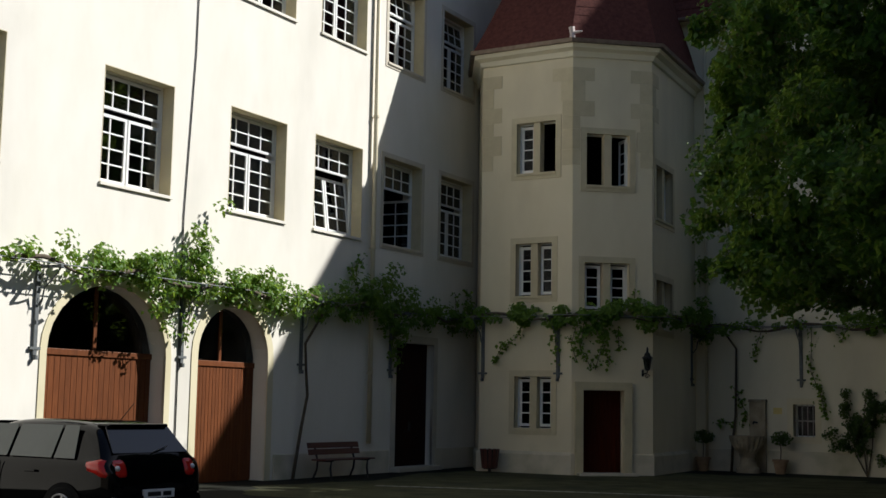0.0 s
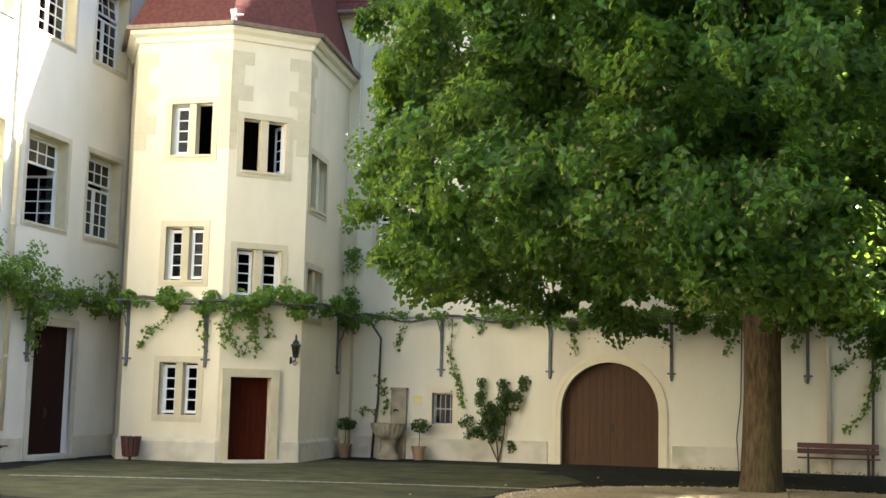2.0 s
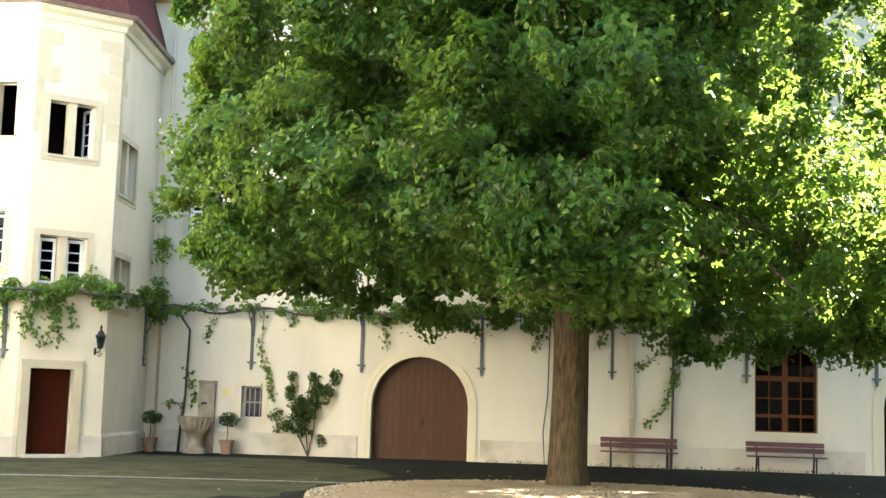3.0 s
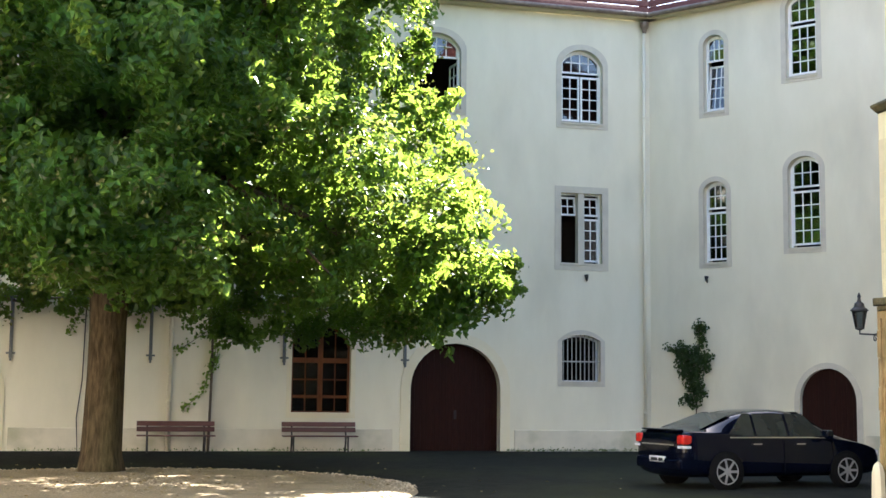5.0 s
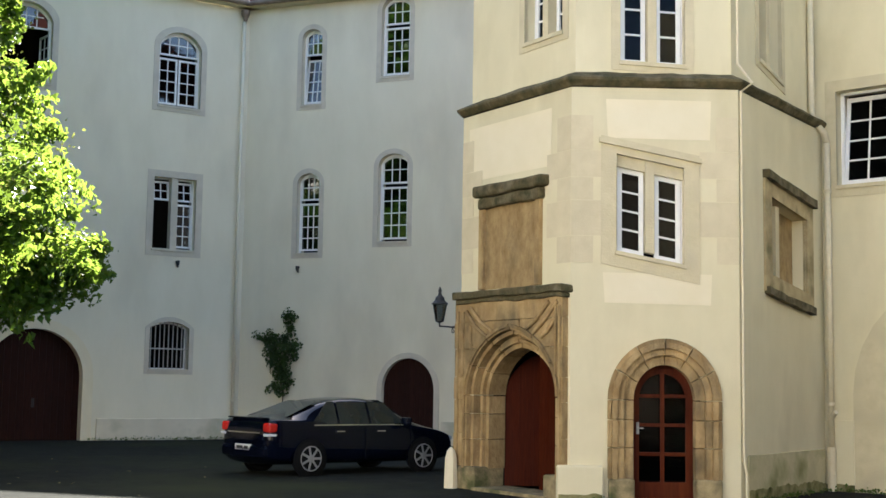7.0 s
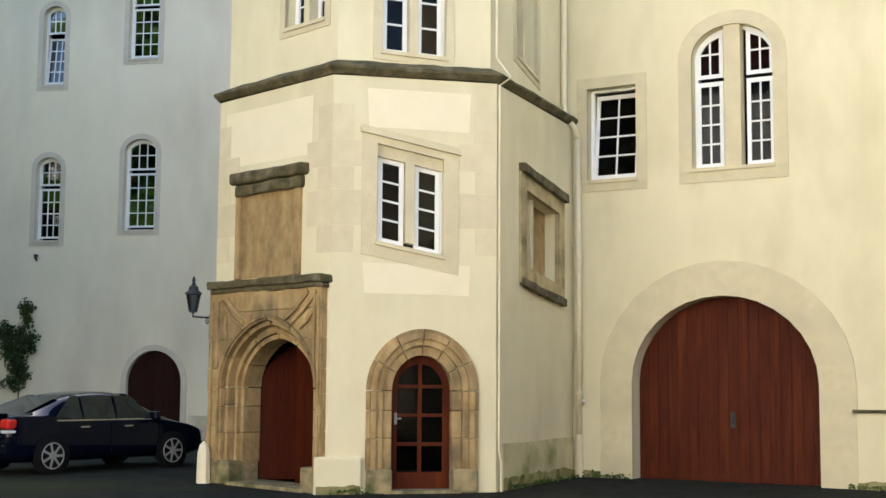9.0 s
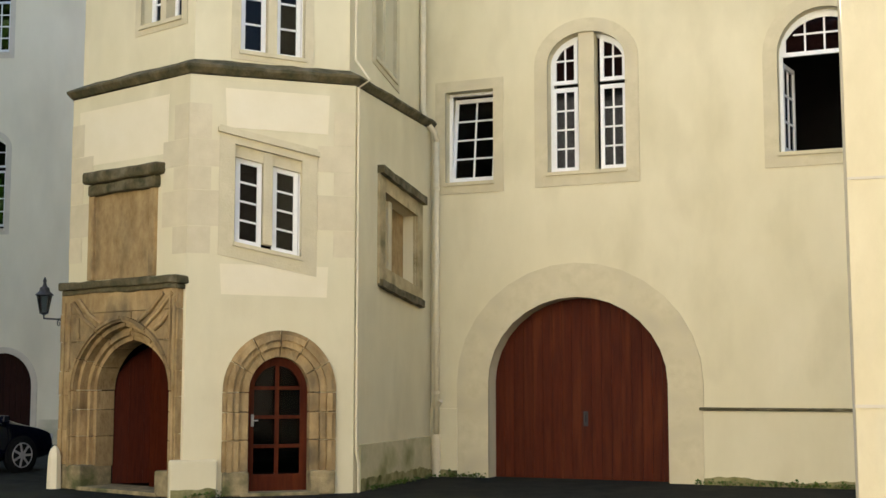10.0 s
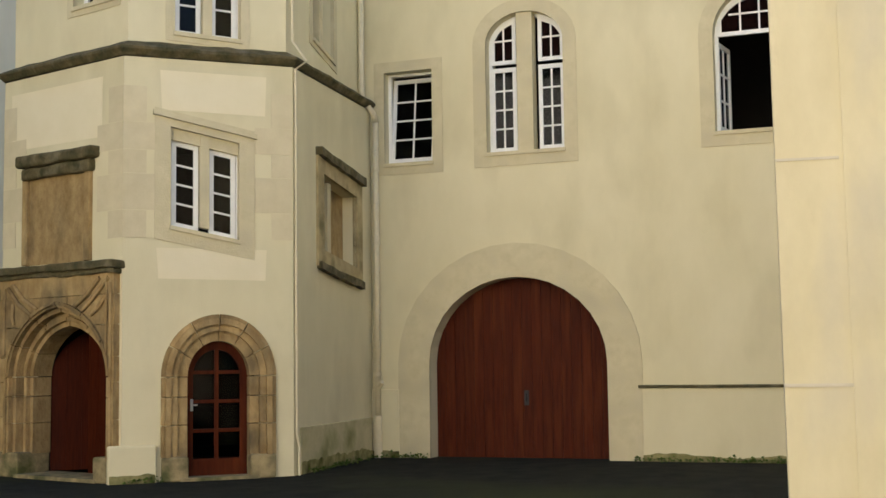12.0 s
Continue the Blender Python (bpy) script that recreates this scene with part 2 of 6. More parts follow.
def box(bm, x0, x1, y0, y1, z0, z1, bevel=0.0):
    r = bmesh.ops.create_cube(bm, size=1.0)
    for v in r["verts"]:
        v.co = Vector((x0 + (v.co.x + 0.5) * (x1 - x0), y0 + (v.co.y + 0.5) * (y1 - y0), z0 + (v.co.z + 0.5) * (z1 - z0)))
    if bevel:
        es = list({e for v in r["verts"] for e in v.link_edges})
        bmesh.ops.bevel(bm, geom=es, offset=bevel, segments=2, affect="EDGES", profile=0.5)
    return bm


def boxes(*rows, bevel=0.0):
    bm = bmesh.new()
    for r in rows:
        box(bm, *r, bevel=bevel)
    return bm


def tube(points, radii, sides=8, bm=None, cap=True):
    """A tube through points, one radius or one for each point."""
    bm = bm or bmesh.new()
    pts = [Vector(p) for p in points]
    rad = radii if isinstance(radii, (list, tuple)) else [radii] * len(pts)
    rings, side = [], None
    for i, p in enumerate(pts):
        d = (pts[min(i + 1, len(pts) - 1)] - pts[max(i - 1, 0)]).normalized()
        if side is None:
            side = d.orthogonal().normalized()
        side = (side - d * side.dot(d))
        side = side.normalized() if side.length > 1e-6 else d.orthogonal().normalized()
        up = d.cross(side)
        rings.append([bm.verts.new(p + (side * math.cos(a) + up * math.sin(a)) * rad[i]) for a in (2 * math.pi * k / sides for k in range(sides))])
    for a, b in zip(rings, rings[1:]):
        for k in range(sides):
            bm.faces.new((a[k], a[(k + 1) % sides], b[(k + 1) % sides], b[k]))
    if cap:
        bm.faces.new(rings[0][::-1])
        bm.faces.new(rings[-1])
    return bm


def lathe(profile, sides=24, bm=None, centre=(0, 0, 0)):
    """A turned form from (radius, height) rows."""
    bm = bm or bmesh.new()
    c = Vector(centre)
    rings = [[bm.verts.new(c + Vector((r * math.cos(a), r * math.sin(a), z))) for a in (2 * math.pi * k / sides for k in range(sides))] for r, z in profile]
    for a, b in zip(rings, rings[1:]):
        for k in range(sides):
            bm.faces.new((a[k], a[(k + 1) % sides], b[(k + 1) % sides], b[k]))
    bm.faces.new(rings[0][::-1])
    bm.faces.new(rings[-1])
    return bm


def arch_top(u, u0, u1, spring, crown, pointed=0.0):
    """Height of an arched head over u."""
    if crown <= spring:
        return spring
    c, r = (u0 + u1) / 2, (u1 - u0) / 2
    x = min(1.0, abs(u - c) / r)
    h = crown - spring
    if h < 0.75 * r:  # segment of a circle
        big = (r * r + h * h) / (2 * h)
        return spring + math.sqrt(max(0.0, big * big - (x * r) ** 2)) - (big - h)
    e = math.sqrt(max(0.0, 1 - x * x))
    return spring + h * ((1 - pointed) * e + pointed * (1 - x) ** 0.75)


def outline(u0, u1, z0, spring, crown=0.0, grow=0.0, foot=None, n=16, pointed=0.0, shear=0.0):
    """The loop of an opening as (u, z), grown by a width."""
    a, b = u0 - grow, u1 + grow
    zb = z0 - grow if foot is None else foot
    sp, cr = (spring, crown + grow) if crown > spring else (spring + grow, 0.0)
    pts = [(a, zb), (b, zb)]
    if crown > spring:
        for i in range(n + 1):
            t = math.pi * i / n
            u = (a + b) / 2 + (b - a) / 2 * math.cos(t)
            pts.append((u, arch_top(u, a, b, sp, cr, pointed)))
    else:
        pts += [(b, sp), (a, sp)]
    return [(u, z + shear * (u - u0)) for u, z in pts]


def slab(loops, y0, y1, bm=None):
    """A plate in the wall's plane, with holes, from y0 (front) to y1."""
    own = bmesh.new()
    for loop in loops:
        vs = [own.verts.new((u, y0, z)) for u, z in loop]
        for i, v in enumerate(vs):
            own.edges.new((v, vs[(i + 1) % len(vs)]))
    made = bmesh.ops.triangle_fill(own, use_beauty=True, use_dissolve=False, edges=own.edges[:])
    faces = [g for g in made["geom"] if isinstance(g, bmesh.types.BMFace)]
    ext = bmesh.ops.extrude_face_region(own, geom=faces)
    for g in ext["geom"]:
        if isinstance(g, bmesh.types.BMVert):
            g.co.y = y1
    bmesh.ops.recalc_face_normals(own, faces=own.faces[:])
    if bm is None:
        return own
    me = bpy.data.meshes.new("joined")
    own.to_mesh(me)
    own.free()
    bm.from_mesh(me)
    bpy.data.meshes.remove(me)
    return bm


def frame_of(o, degrees, y=0.0):
    """A wall's own axes: x along it, y into it, z up."""
    return Matrix.Translation((o[0] * PLAN, o[1] * PLAN, 0)) @ pose(0, 0, 0, 0, 0, degrees) @ Matrix.Translation((0, y, 0))


def between(a, b):
    return frame_of(a, math.degrees(math.atan2(b[1] - a[1], b[0] - a[0]))), math.dist(a, b) * PLAN


def k(*v):
    return [PLAN * a for a in v]


def wall(name, m, length, height, holes, mat, label, thick=0.55, start=0.0, base=-0.2):
    loop = [(start, base), (length, base), (length, height), (start, height)]
    ob = part(name, slab([loop] + holes, 0.0, thick), mat, None)
    ob.matrix_world = m
    return tagged(ob, label, "wall", kind="structure")


def light(win, frame_ob, u0, u1, z0, z1, depth, cols, rows, opened=False, head=None, shear=0.0, tilt=False):
    """One sash: its frame, bars and pane."""
    w, n = (0.07 if GLAZE[0] is GLASS else 0.055 if cols > 1 else 0.072), 10 if head else 1
    top = (lambda u: min(z1, head(u))) if head else (lambda u: z1)
    sh = lambda u: shear * (u - win["u0"])
    us = [u0 + (u1 - u0) * i / n for i in range(n + 1)]
    outer = [(u0, z0 + sh(u0)), (u1, z0 + sh(u1))] + [(u, top(u) + sh(u)) for u in reversed(us)]
    ui = [u0 + w + (u1 - u0 - 2 * w) * i / n for i in range(n + 1)]
    inner = [(u0 + w, z0 + w + sh(u0 + w)), (u1 - w, z0 + w + sh(u1 - w))] + [(u, max(z0 + 2 * w, top(u) - w * 1.1) + sh(u)) for u in reversed(ui)]
    sash = part("sash", slab([outer, inner], depth - 0.012, depth + 0.045), WHITE, win)
    bm = bmesh.new()
    b = 0.015
    for i in range(1, cols):
        u = u0 + w + (u1 - u0 - 2 * w) * i / cols
        slab([[(u - b, z0 + w + sh(u)), (u + b, z0 + w + sh(u)), (u + b, top(u) - w + sh(u)), (u - b, top(u) - w + sh(u))]], depth, depth + 0.03, bm)
    for j in range(1, rows):
        z = z0 + w + (z1 - z0 - 2 * w) * j / rows
        ok = [u for u in ui if top(u) - w > z]
        if len(ok) > 1:
            a, c = ok[0], ok[-1]
            slab([[(a, z - b + sh(a)), (c, z - b + sh(c)), (c, z + b + sh(c)), (a, z + b + sh(a))]], depth + 0.001, depth + 0.029, bm)
    if len(bm.verts):
        part("glazing_bars", bm, WHITE, sash)
    else:
        bm.free()
    pane = part("pane", slab([inner], depth + 0.018, depth + 0.022), GLAZE[0] if cols > 1 else GLASS, sash)
    pane.visible_shadow = False
    if opened:
        hinge = Matrix.Translation((u0 if u0 - win["u0"] < 0.3 else u1, depth, 0))
        sash.matrix_basis = hinge @ pose(0, 0, 0, 0, 0, 82 if u0 - win["u0"] < 0.3 else -82) @ hinge.inverted()
    if tilt:
        piv = Matrix.Translation((0, depth, z0))
        sash.matrix_basis = piv @ pose(0, 0, 0, -7) @ piv.inverted()


WINDOWS = [0]
GLAZE = [GLASS_BRIGHT]


def window(m, u0, u1, z0, spring, crown=0.0, depth=0.2, surround=0.15, trim=None, cells=(), mullion=0.0, shear=0.0, label="", sill=True, frame_w=0.06, mull_mat=None, reveal=None):
    """A window in a wall: stone surround, frame, and its sashes given as (u0, u1, z0, z1 in parts of the opening, columns, rows, open)."""
    WINDOWS[0] += 1
    win = thing("window_%d" % WINDOWS[0], m, label, "window", kind="structure")
    win["u0"] = u0
    trim = trim or STONE
    hole = outline(u0, u1, z0, spring, crown, shear=shear)
    if reveal:
        part("reveal", slab([hole, outline(u0, u1, z0, spring, crown, -0.015, foot=z0 + 0.015)], -0.004, depth + 0.01), reveal, win, "tan stone reveal")
    if surround:
        part("surround", slab([outline(u0, u1, z0, spring, crown, surround, shear=shear), hole], -0.018, 0.05), trim, win)
    if sill:
        s = shear * (u1 - u0)
        part("window_sill", slab([[(u0 - 0.02, z0 - 0.05), (u1 + 0.02, z0 - 0.05 + s), (u1 + 0.02, z0 + 0.012 + s), (u0 - 0.02, z0 + 0.012)]], -0.05, depth + 0.02), trim, win)
    head = (lambda u: arch_top(u, u0, u1, spring, crown) - frame_w * 0.7) if crown > spring else None
    top = max(spring, crown)
    inner = outline(u0 + frame_w, u1 - frame_w, z0 + frame_w * 0.7, spring - (0 if crown > spring else frame_w * 0.7), crown - frame_w * 0.9 if crown > spring else 0, shear=shear)
    fr = part("window_frame", slab([hole, inner], depth, depth + 0.07), WHITE, win)
    w, h = u1 - u0, top - z0
    if mullion:
        c = (u0 + u1) / 2
        if mull_mat:
            zt = (arch_top(c, u0, u1, spring, crown) if crown > spring else spring) + shear * w / 2
            part("mullion", slab([[(c - mullion / 2, z0), (c + mullion / 2, z0 + shear * mullion), (c + mullion / 2, zt), (c - mullion / 2, zt)]], 0.03, depth + 0.08), mull_mat, win)
    for a, b, c, d, cols, rows, state in cells:
        light(win, fr, u0 + w * a + 0.02, u0 + w * b - 0.02, z0 + h * c + 0.02, z0 + h * d - 0.02, depth + 0.01, cols, rows, state == "open", head, shear, state == "tilt")
    return win


# ---- ground ----
bm = bmesh.new()
bmesh.ops.create_grid(bm, x_segments=40, y_segments=40, size=150)
ground = tagged(part("ground", bm, ASPHALT), "grey asphalt courtyard with mossy green patches", "ground", kind="structure")

# ---- walls ----
M_L = frame_of((-15.38, 22.55), 90.97)
M_B = frame_of((0, 32.2), 0)
M_C = frame_of((14.3, 32.2), -53.05)
M_G = frame_of((16.0, 13.63), -73.43)


def op(u0, u1, z0, spring, crown=0.0, **kw):
    return outline(*k(u0, u1, z0, spring, crown), **kw)


# west wing
ROW_LOW = [(-11.1, -9.3), (-7.17, -5.4), (-3.78, -1.96), (-0.96, 0.88), (1.77, 3.5), (4.42, 6.05)]
ROW_HIGH = [(-7.1, -5.35), (-3.55, -1.78), (-0.86, 0.93), (1.85, 3.46), (4.44, 6.0)]
holes = [op(a, b, 5.18, 7.22) for a, b in ROW_LOW] + [op(a, b, 9.46, 11.45) for a, b in ROW_HIGH]
holes += [op(-8.15, -5.35, -0.1, 2.3, 3.45), op(-4.48, -2.37, -0.1, 2.4, 3.33), op(2.47, 4.2, 0.1, 2.98)]
wall("wall_west", M_L, *k(9.0, 13.5), holes, PLASTER_L, "whitewashed plaster castle wing wall, sunlit in part", start=-34 * PLAN, thick=0.6)
WCELLS = [(0.03, 0.97, 0.66, 0.97, 4, 2, ""), (0.03, 0.5, 0.03, 0.63, 2, 4, ""), (0.5, 0.97, 0.03, 0.63, 2, 4, "")]
for i, (a, b) in enumerate(ROW_LOW):
    cells = [WCELLS[0]] + ([(0.03, 0.5, 0.03, 0.63, 2, 4, "open"), (0.5, 0.97, 0.03, 0.63, 2, 4, "open")] if i == 4 else [(*c[:6], "tilt" if i == 3 else "") for c in WCELLS[1:]])
    window(M_L, *k(a, b, 5.18, 7.22), depth=0.3, surround=0.0 if i < 4 else 0.12, trim=PLASTER_L if i < 4 else STONE_GREY, cells=cells, frame_w=0.09, reveal=STONE, label="white casement window with glazing bars, lower sashes open" if i == 4 else "white casement window with glazing bars in deep reveal")
for i, (a, b) in enumerate(ROW_HIGH):
    window(M_L, *k(a, b, 9.46, 11.45), depth=0.3, surround=0.0 if i < 3 else 0.12, trim=PLASTER_L if i < 3 else STONE_GREY, cells=[(*c[:6], "tilt" if c[4] == 4 and i > 2 else "") for c in WCELLS], frame_w=0.09, reveal=STONE, label="white casement window with glazing bars, upper storey")

# north wing
holes = [op(-4.87, -2.43, -0.1, 1.33, 2.57), op(7.66, 10.06, -0.1, 1.6, 2.77), op(-8.22, -7.68, 0.9, 1.71), op(4.6, 6.1, 0.95, 2.6, 3.17),
         op(11.77, 12.85, 1.82, 2.9, 3.07), op(11.73, 12.9, 4.97, 6.88), op(11.74, 12.92, 8.8, 10.42, 10.84), op(7.63, 8.91, 8.95, 10.55, 11.0),
         op(-9.85, -8.75, 5.05, 6.95), op(-9.85, -8.75, 9.0, 10.9)]
wall("wall_north", M_B, *k(14.32, 11.8), holes, PLASTER_B, "cream plaster castle wing wall in shade", start=-16.2 * PLAN)
ACELLS = [(0.02, 0.98, 0.68, 1.0, 4, 2, ""), (0.02, 0.5, 0.03, 0.66, 2, 4, ""), (0.5, 0.98, 0.03, 0.66, 2, 4, "")]
window(M_B, *k(11.74, 12.92, 8.8, 10.42, 10.84), surround=0.17, trim=STONE_GREY, cells=ACELLS, label="arched white window with glazing bars")
window(M_B, *k(7.63, 8.91, 8.95, 10.55, 11.0), surround=0.17, trim=STONE_GREY, cells=[ACELLS[0], (0.02, 0.5, 0.03, 0.66, 2, 4, "open"), (0.5, 0.98, 0.03, 0.66, 2, 4, "open")], label="arched white window with open lower sashes")
window(M_B, *k(11.73, 12.9, 4.97, 6.88), surround=0.2, trim=STONE_GREY, mullion=0.2, mull_mat=STONE_GREY, cells=[(0.02, 0.43, 0.68, 0.97, 2, 2, "tilt"), (0.57, 0.98, 0.68, 0.97, 2, 2, "tilt"), (0.02, 0.43, 0.03, 0.66, 2, 4, "open"), (0.57, 0.98, 0.03, 0.66, 2, 4, "")], label="stone mullioned window with white sashes, one open")
for z in (5.05, 9.0):
    window(M_B, *k(-9.85, -8.75, z, z + 1.9), surround=0.15, trim=STONE_GREY, cells=WCELLS, label="white casement window half hidden by foliage")

# north-east wing
CW_WIN = [(1.61, 2.27, 4.97, 6.86, 7.13), (1.65, 2.25, 9.0, 10.85, 11.1), (3.98, 4.82, 5.22, 7.22, 7.55), (3.99, 4.8, 9.62, 11.45, 11.78)]
holes = [op(*r) for r in CW_WIN] + [op(4.2, 5.64, -0.1, 1.4, 2.2)]
wall("wall_north_east", M_C, *k(13.0, 11.8), holes, PLASTER_B, "cream plaster castle wing wall with arched windows", start=0.0)
for i, r in enumerate(CW_WIN):
    window(M_C, *k(*r), surround=0.15, trim=STONE_GREY, cells=[(0.03, 0.97, 0.66, 1.0, 3, 2, ""), (0.03, 0.97, 0.03, 0.64, 3, 4, "tilt" if i == 1 else "")], label="narrow arched white window with glazing bars" if i < 2 else "arched white window with glazing bars")

# east wing
holes = [op(1.02, 3.9, -0.1, 1.48, 2.81), op(0.28, 1.12, 4.71, 6.22), op(2.04, 3.31, 4.77, 6.52, 7.0), op(5.62, 6.95, 4.84, 6.32, 6.98)]
wall("wall_east", M_G, *k(9.5, 13.0), holes, PLASTER_G, "cream yellow plaster castle wing wall with wide gate", start=-0.4)
GLAZE[0] = GLASS
window(M_G, *k(0.28, 1.12, 4.71, 6.22), surround=0.2, cells=[(0.02, 0.98, 0.02, 0.98, 2, 4, "tilt")], label="small white tilted window in tan stone surround")
window(M_G, *k(2.04, 3.31, 4.77, 6.52, 7.0), surround=0.24, mullion=0.29, mull_mat=STONE, cells=[(0.01, 0.37, 0.64, 1.0, 2, 2, ""), (0.01, 0.37, 0.01, 0.63, 2, 4, ""), (0.63, 0.99, 0.64, 1.0, 2, 2, ""), (0.63, 0.99, 0.01, 0.63, 2, 4, "")], label="arched double window with stone mullion and white sashes")
window(M_G, *k(5.62, 6.95, 4.84, 6.32, 6.98), surround=0.24, cells=[(0.02, 0.98, 0.68, 1.0, 4, 2, ""), (0.02, 0.5, 0.02, 0.66, 2, 3, "open"), (0.5, 0.98, 0.02, 0.66, 2, 3, "open")], label="arched window with open lower sashes")
GLAZE[0] = GLASS_BRIGHT


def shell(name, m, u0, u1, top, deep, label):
    """An added room shell behind a wall; near-black colour stands in for darkness."""
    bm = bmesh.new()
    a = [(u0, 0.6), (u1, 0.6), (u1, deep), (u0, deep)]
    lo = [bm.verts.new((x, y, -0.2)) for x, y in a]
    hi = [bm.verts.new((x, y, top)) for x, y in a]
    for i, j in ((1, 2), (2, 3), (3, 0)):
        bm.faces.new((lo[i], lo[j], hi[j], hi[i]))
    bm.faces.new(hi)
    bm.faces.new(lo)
    ob = part(name, bm, UNLIT_BLACK)
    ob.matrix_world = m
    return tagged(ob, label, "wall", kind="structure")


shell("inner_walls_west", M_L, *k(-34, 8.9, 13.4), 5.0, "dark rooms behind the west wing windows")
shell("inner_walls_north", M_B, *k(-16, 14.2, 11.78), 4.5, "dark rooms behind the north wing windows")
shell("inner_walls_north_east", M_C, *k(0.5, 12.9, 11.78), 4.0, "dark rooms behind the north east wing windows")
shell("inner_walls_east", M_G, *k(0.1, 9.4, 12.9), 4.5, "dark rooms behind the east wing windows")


def roof(name, m, u0, u1, eave, ridge, rise, label, over=0.35):
    """A pitched roof with courses of tiles."""
    bm = bmesh.new()
    n = int(math.hypot(ridge, rise) / 0.35)
    for i in range(n):
        a, b = i / n, (i + 1) / n
        y0, z0, y1, z1 = -over + (ridge + over) * a, eave + rise * a, -over + (ridge + over) * b, eave + rise * b
        box(bm, u0, u1, -0.01, 0.01, 0, 1)
        for v in bm.verts[-8:]:
            f = v.co.z
            v.co.z = z0 + (z1 - z0) * f + (0.035 if f < 0.5 else 0.0) + v.co.y
            v.co.y = y0 + (y1 - y0) * f
    bm.verts.ensure_lookup_table()
    r = thing(name, m, label, "roof", kind="structure")
    part("tile_courses", bm, ROOF, r)
    q = bmesh.new()
    vs = [q.verts.new(p) for p in ((u0, ridge, eave + rise), (u1, ridge, eave + rise), (u1, ridge + 5, eave), (u0, ridge + 5, eave))]
    q.faces.new(vs)
    part("rear_slope", q, ROOF, r)
    part("gutter", tube([(u0, -over - 0.04, eave - 0.02), (u1, -over - 0.04, eave - 0.02)], 0.075, 10), GUTTER, r, "brown metal gutter")
    part("eaves_board", boxes((u0, u1, -over + 0.03, -0.005, eave - 0.12, eave - 0.03)), STONE, r)
    return r


# unseen added roof; its rise sets the shadow edge on the west wall
roof("roof_north_hall", M_B, *k(-14.0, 4.0, 11.9, 4.0, 9.8), "steep red brown tiled roof behind the stair tower")
# ridges out of view, raised until the sun reaches only the gravel
roof("roof_north", M_B, *k(4.0, 14.5, 11.9, 3.0, 4.4), "steep red brown tiled roof of the north wing")
roof("roof_north_east", M_C, *k(-0.3, 13.0, 11.9, 3.0, 4.4), "steep red brown tiled roof of the north east wing")
roof("roof_east", M_G, *k(-0.3, 9.5, 13.05, 2.5, 2.5), "red brown tiled roof of the east wing")
roof("roof_west", M_L, *k(-34, 9.0, 13.55, 3.0, 3.3), "red brown tiled roof of the west wing")

# unseen walls added to close the court, darkened to cut bounced light
for i, (nm, a, b) in enumerate((("wall_south_east", (18.7, 4.5), (18.7, -12.0)), ("wall_south", (18.7, -12.0), (-15.2, -12.0)))):
    m, ln = between(a, b)
    wall(nm, m, ln, k(9.0)[0], [], DIM_RENDER, "unseen added wall closing the court, dark brown to cut bounced light")


# ---- doors, gates ----
def horseshoe(outer, inner):
    """One loop round an arch band that stands on the ground."""
    return [outer[0]] + outer[:1:-1] + [outer[1], inner[1]] + inner[2:] + [inner[0]]


def plank_gate(name, m, u0, u1, z0, spring, crown, depth, mat, label, planks=12, surround=0.0, trim=None, handle=True, group="", ring2=0.0, pointed=0.0):
    d = thing(name, m, label, "door", group)
    c = (u0 + u1) / 2
    top = lambda u: arch_top(u, u0, u1, spring, crown, pointed) if crown > spring else spring
    for side in (0, 1):
        leaf = None
        for i in range(planks // 2):
            a = (u0 if side == 0 else c) + (u1 - u0) / planks * i + 0.0025
            b = a + (u1 - u0) / planks - 0.005
            bm = slab([[(a, z0), (b, z0)] + [(u, top(u) - 0.002) for u in (b, (a * 1 + b * 3) / 4, (a + b) / 2, (a * 3 + b) / 4, a)]], depth, depth + 0.05)
            if leaf is None:
                leaf = part("door_leaf", slab([[(u0 if side == 0 else c + 0.002, z0), (c - 0.002 if side == 0 else u1, z0)] + [(u, top(u)) for u in [(c - 0.002 if side == 0 else u1) + ((u0 if side == 0 else c + 0.002) - (c - 0.002 if side == 0 else u1)) * q / 8 for q in range(9)]]], depth + 0.02, depth + 0.08), mat, d)
            part("plank", bm, mat, leaf)
    if handle:
        part("door_handle", tube([(c + 0.07, depth - 0.06, z0 + 1.12), (c + 0.07, depth - 0.06, z0 + 0.98)], 0.014), IRON, d, "black iron handle")
        part("lock_plate", boxes((c + 0.03, c + 0.11, depth - 0.012, depth + 0.002, z0 + 0.92, z0 + 1.18)), IRON, d)
    if surround:
        part("surround", slab([horseshoe(outline(u0, u1, 0, spring, crown, surround, foot=0.0, pointed=pointed), outline(u0, u1, 0, spring, crown, 0, foot=0.0, pointed=pointed))], -0.03, 0.06), trim or STONE, d, "stone surround")
        if ring2:
            part("moulding", slab([horseshoe(outline(u0, u1, 0, spring, crown, surround + ring2, foot=0.0, pointed=pointed), outline(u0, u1, 0, spring, crown, surround - 0.001, foot=0.0, pointed=pointed))], -0.05, 0.03), trim or STONE, d)
    return d


